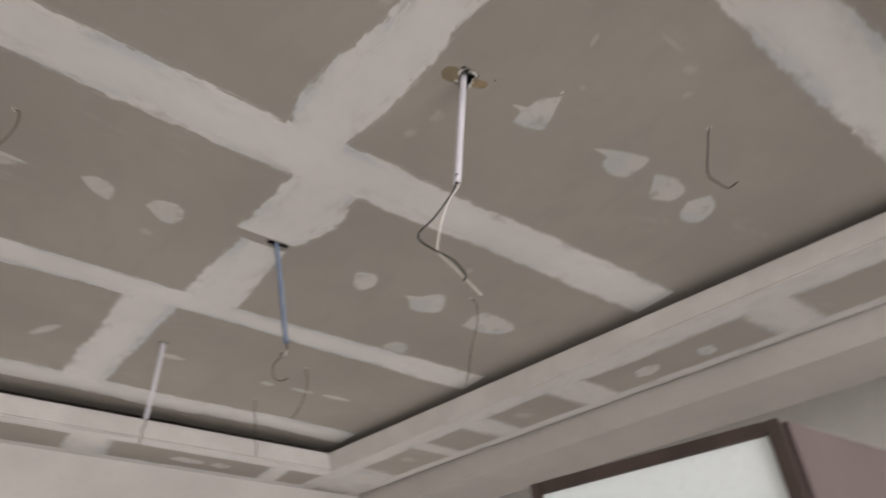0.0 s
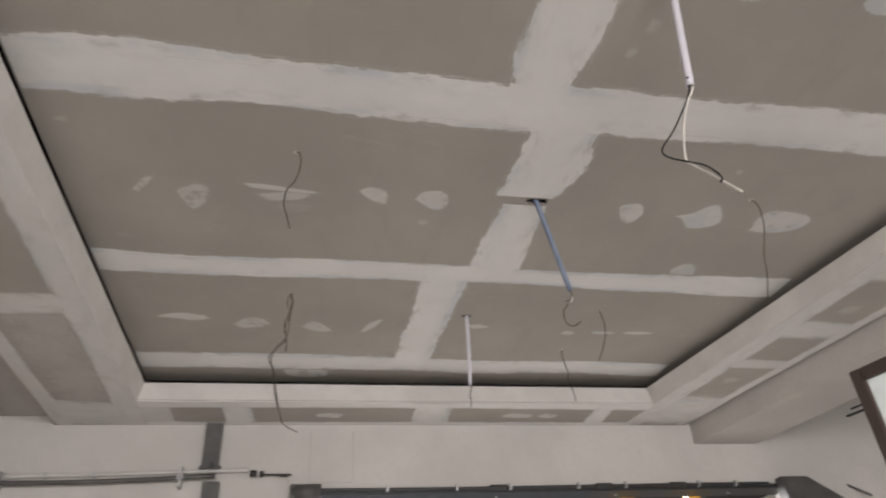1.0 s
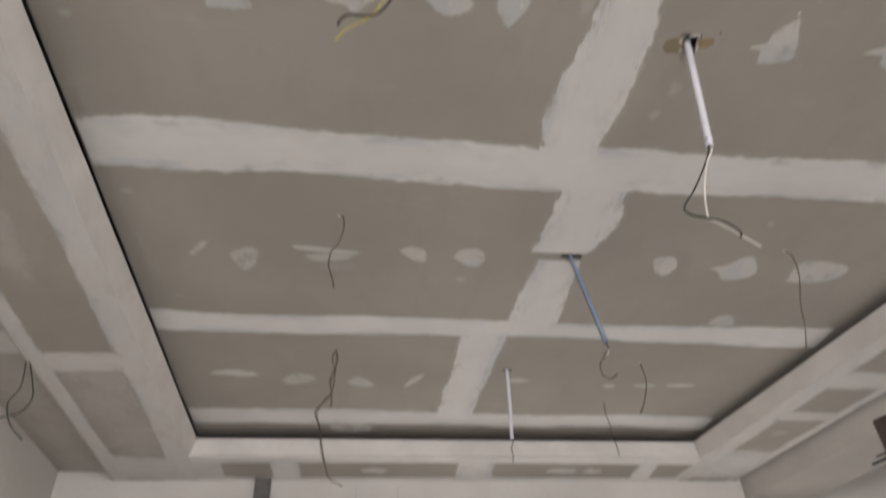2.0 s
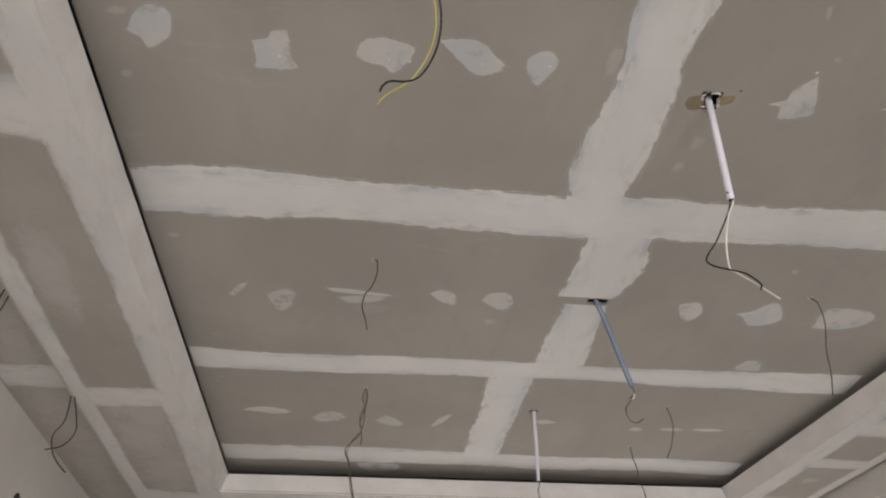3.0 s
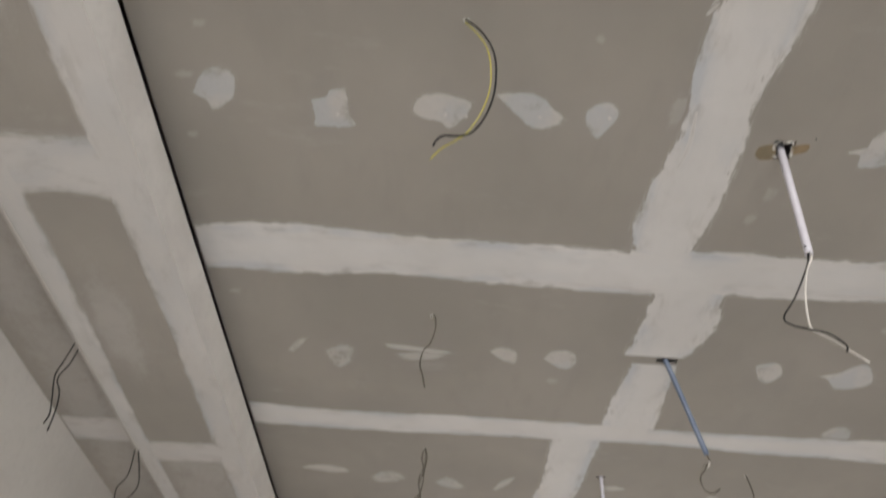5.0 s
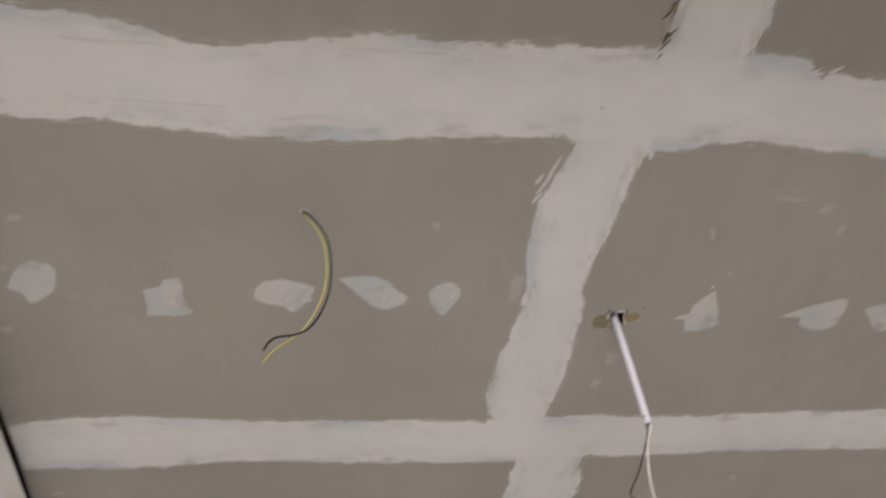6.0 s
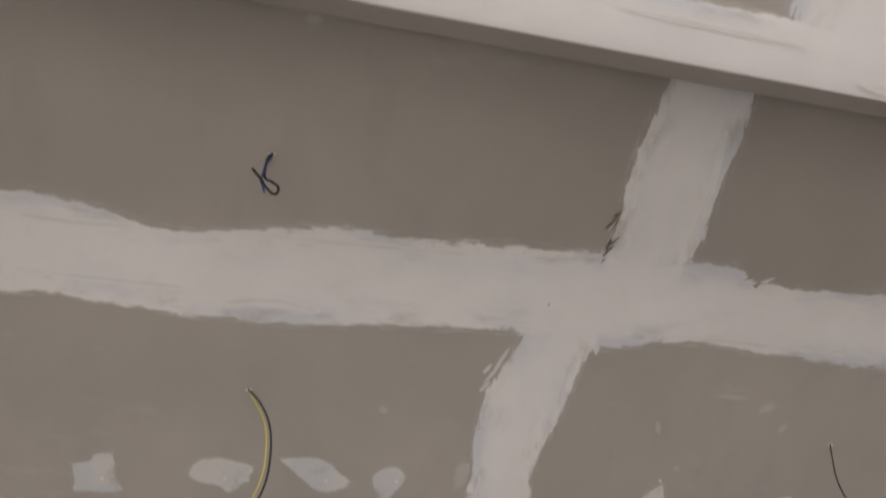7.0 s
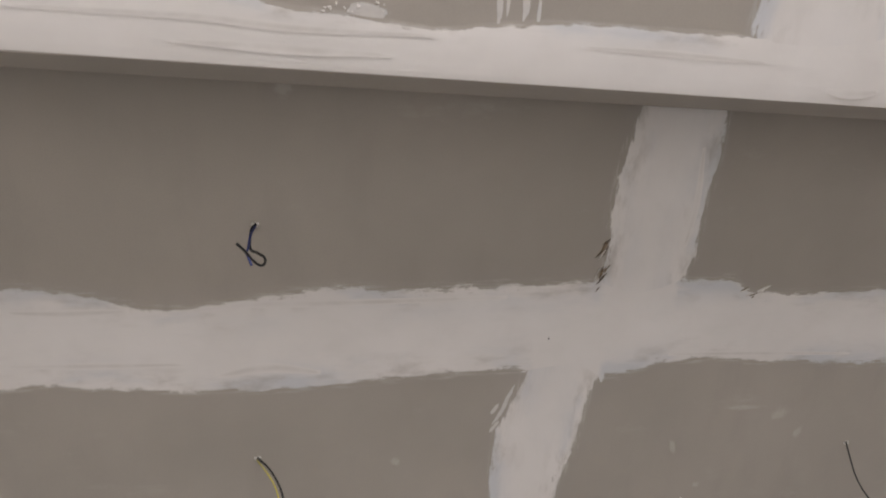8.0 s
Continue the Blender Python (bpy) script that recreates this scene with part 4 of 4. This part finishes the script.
tube(bm, spline([(-2.44, YF_ - 0.02, 2.742), (-2.0, YF_ - 0.02, 2.748), (-1.55, YF_ - 0.02, 2.757), (-1.19, YF_ - 0.03, 2.762)], 6), 0.011, 10)
bm.transform(inv)
part("sheath", bm, DUCT, cab, "dusty white sheath", True)
for x in (-2.42, -2.22, -1.98):
    bm = bmesh.new()
    cube(bm, (x - 0.008, YF_ - 0.034, 2.732), (x + 0.008, YF_, 2.762), 0.003)
    bm.transform(inv)
    part("saddle", bm, GALV, cab)
for n, (x0, x1, r) in enumerate(((-1.178, -1.142, 0.017), (-1.128, -1.105, 0.016), (-1.105, -0.955, 0.005), (-1.02, -0.975, 0.009))):
    bm = bmesh.new()
    rod(bm, (x0, YF_ - 0.035, 2.742 - 0.004 * n), (x1, YF_ - 0.035, 2.740 - 0.004 * n), r)
    bm.transform(inv)
    part(("plug", "collar", "lead", "joint")[n], bm, BLACK, cab, "black plastic", True)
bm = bmesh.new()
tube(bm, spline([(-0.985, YF_ - 0.03, 2.725), (-0.96, YF_ - 0.03, 2.69), (-0.965, YF_ - 0.03, 2.6)], 5), 0.004, 8)
bm.transform(inv)
part("tail", bm, WIRE_WHITE, cab, "thin white tail", True)

# festoon cable under the head of the opening
fest = thing("festoon_cable", "black cable with lamp holders clipped below the lintel", "cable", at=(0.684, 2.679, 2.705), size=1.0568)
inv = Matrix.Translation((-0.6, -YF_, -2.64))
bm = bmesh.new()
tube(bm, spline([(-0.84, YF_ - 0.012, 2.648), (-0.2, YF_ - 0.012, 2.644), (0.5, YF_ - 0.012, 2.645), (1.2, YF_ - 0.012, 2.647), (1.98, YF_ - 0.012, 2.647)], 8), 0.009, 8)
bm.transform(inv)
part("lead", bm, BLACK, fest, smooth=True)
for x in (0.23, 0.88, 1.36):
    bm = bmesh.new()
    tube(bm, [Vector((x + d, YF_ - 0.014, 2.646)) for d in (-0.05, -0.03, 0.0, 0.03, 0.05)], 0.016, 10)
    bm.transform(inv)
    part("lamp_holder", bm, BLACK, fest, smooth=True)
for x in (-0.42, -0.02, 0.3, 0.72, 1.02, 1.5, 1.75):
    bm = bmesh.new()
    cube(bm, (x - 0.007, YF_ - 0.026, 2.632), (x + 0.007, YF_, 2.668), 0.002)
    bm.transform(inv)
    part("clip", bm, GALV, fest, "pale clip")
shutter = thing("roller_bracket", "rounded dark grey steel bracket at the opening's corner", "bracket", at=(-0.933, 2.679, 2.688), size=1.0568)
bm = bmesh.new()
rod(bm, (-0.02, -0.05, 0.0), (0.14, -0.05, 0.0), 0.045, 18)
part("housing", bm, DARK_STEEL, shutter, smooth=True)
bm = bmesh.new()
cube(bm, (-0.03, -0.09, -0.12), (0.0, 0.0, 0.04), 0.006)
part("side_plate", bm, DARK_STEEL, shutter)

# black strip added to darken the lintel's underside, where only shade falls
rail = thing("lintel_shade_strip", "black strip put under the lintel in place of its shade", "shutter rail", at=(0.7, YW + 0.1, 2.69))
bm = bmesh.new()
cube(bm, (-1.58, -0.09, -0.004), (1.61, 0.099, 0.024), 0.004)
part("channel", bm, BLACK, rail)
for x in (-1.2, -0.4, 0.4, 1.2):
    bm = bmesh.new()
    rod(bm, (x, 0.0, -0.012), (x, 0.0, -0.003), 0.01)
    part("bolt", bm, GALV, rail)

# rubbed-in square patch on the wall: thin proud rim lines
bm = bmesh.new()
for a, b in (((-0.86, 2.76), (-0.856, 3.07)), ((-0.602, 2.76), (-0.598, 3.07)), ((-0.86, 2.757), (-0.6, 2.76))):
    cube(bm, (a[0], YW - 0.002, a[1]), (b[0], YW + 0.002, b[1]))
part("patch_outline", bm, BEAM, WB)
# stub bar on the wall beside the opening
bar = thing("steel_bar", "thin dark bar leaning out of the plastered wall", "bar", at=(2.738, 2.668, 2.701), size=1.0568)
bm = bmesh.new()
rod(bm, (0, 0.02, 0), (0.1, -0.05, -0.09), 0.008)
part("rod", bm, DARK_STEEL, bar, smooth=True)
box_ = thing("steel_hopper", "dark steel box fixed beside the opening's head", "steel box", at=(2.280, 2.658, 2.688), size=1.0568)
bm = bmesh.new()
prism(bm, [(-0.1, -0.1, -0.1), (0.28, -0.1, -0.1), (0.28, 0.0, -0.1), (-0.1, 0.0, -0.1)], [(-0.08, -0.06, 0.045), (0.1, -0.06, 0.045), (0.1, 0.0, 0.045), (-0.08, 0.0, 0.045)])
part("body", bm, DARK_STEEL, box_)

# ---- things in the room behind the opening
for x in (1.55, 2.1):
    post = thing("yellow_post", "yellow painted steel post with a worn dark edge", "steel post", "yellow posts in the rear room", (x, 3.6, 0))
    bm = bmesh.new()
    cube(bm, (-0.05, -0.05, 0.0), (0.05, 0.05, 3.3), 0.006)
    part("shaft", bm, YELLOW, post)
    bm = bmesh.new()
    cube(bm, (0.052, -0.06, 0.0), (0.085, 0.06, 3.3), 0.004)
    part("edge_strip", bm, BLACK, post)
    bm = bmesh.new()
    cube(bm, (-0.1, -0.1, 0.0), (0.1, 0.1, 0.02), 0.004)
    part("foot", bm, DARK_STEEL, post)
for x0, x1, y, z in ((-0.75, -0.05, 3.4, 2.86), (0.62, 0.8, 3.6, 2.88)):
    d = thing("air_duct", "pale sheet-metal air duct hung from the slab", "air duct", at=(x0, y, z))
    bm = bmesh.new()
    cube(bm, (0, 0, 0), (x1 - x0, 0.5, 0.25), 0.01)
    part("body", bm, AIR_DUCT, d)
    for k in (0.25, 0.75):
        bm = bmesh.new()
        rod(bm, ((x1 - x0) * k, 0.25, 0.25), ((x1 - x0) * k, 0.25, 3.3 - z), 0.006)
        part("hanger", bm, GALV, d)


# ---- tall framed cabinet beside the camera's way, its door angled to fit the camera's view
def cabinet():
    ob = thing("tall_cabinet", "tall dark maroon cabinet with a white-panelled door", "cabinet", at=(0.275, -0.966, 0))
    ob.rotation_euler = (0, 0, radians(-3))
    w, d, h, f = 0.505, 0.95, 2.1, 0.024  # width, depth, height, door frame
    bm = bmesh.new()
    cube(bm, (0.03, 0, 0.06), (d, w, h), 0.003)
    part("body", bm, MAROON, ob, "maroon laminate carcass")
    bm = bmesh.new()
    cube(bm, (0.07, 0.02, 0.0), (d - 0.02, w - 0.02, 0.06), 0.002)
    part("plinth", bm, BLACK, ob)
    bm = bmesh.new()
    for a, b in (((0, 0, 0.065), (0.026, f, h)), ((0, w - f, 0.065), (0.026, w, h)), ((0, f, h - f), (0.026, w - f, h)), ((0, f, 0.065), (0.026, w - f, 0.065 + f))):
        cube(bm, a, b, 0.002)
    door = part("door", bm, WOOD, ob, "dark brown wooden door frame")
    # turned until its top edge fits the camera's view
    door.rotation_euler = (0, 0, radians(18.5))
    bm = bmesh.new()
    cube(bm, (0.01, f - 0.003, 0.065 + f - 0.003), (0.022, w - f + 0.003, h - f + 0.003))
    part("panel", bm, PANEL, door, "glossy white panel")
    bm = bmesh.new()
    cube(bm, (0.006, w, h - 0.064), (0.012, w + 0.028, h - 0.061), 0.001)
    cube(bm, (0.006, w, h - 0.074), (0.014, w + 0.042, h - 0.0705), 0.001)
    part("latch", bm, BLACK, door, "black metal latch")
    return ob


cabinet()
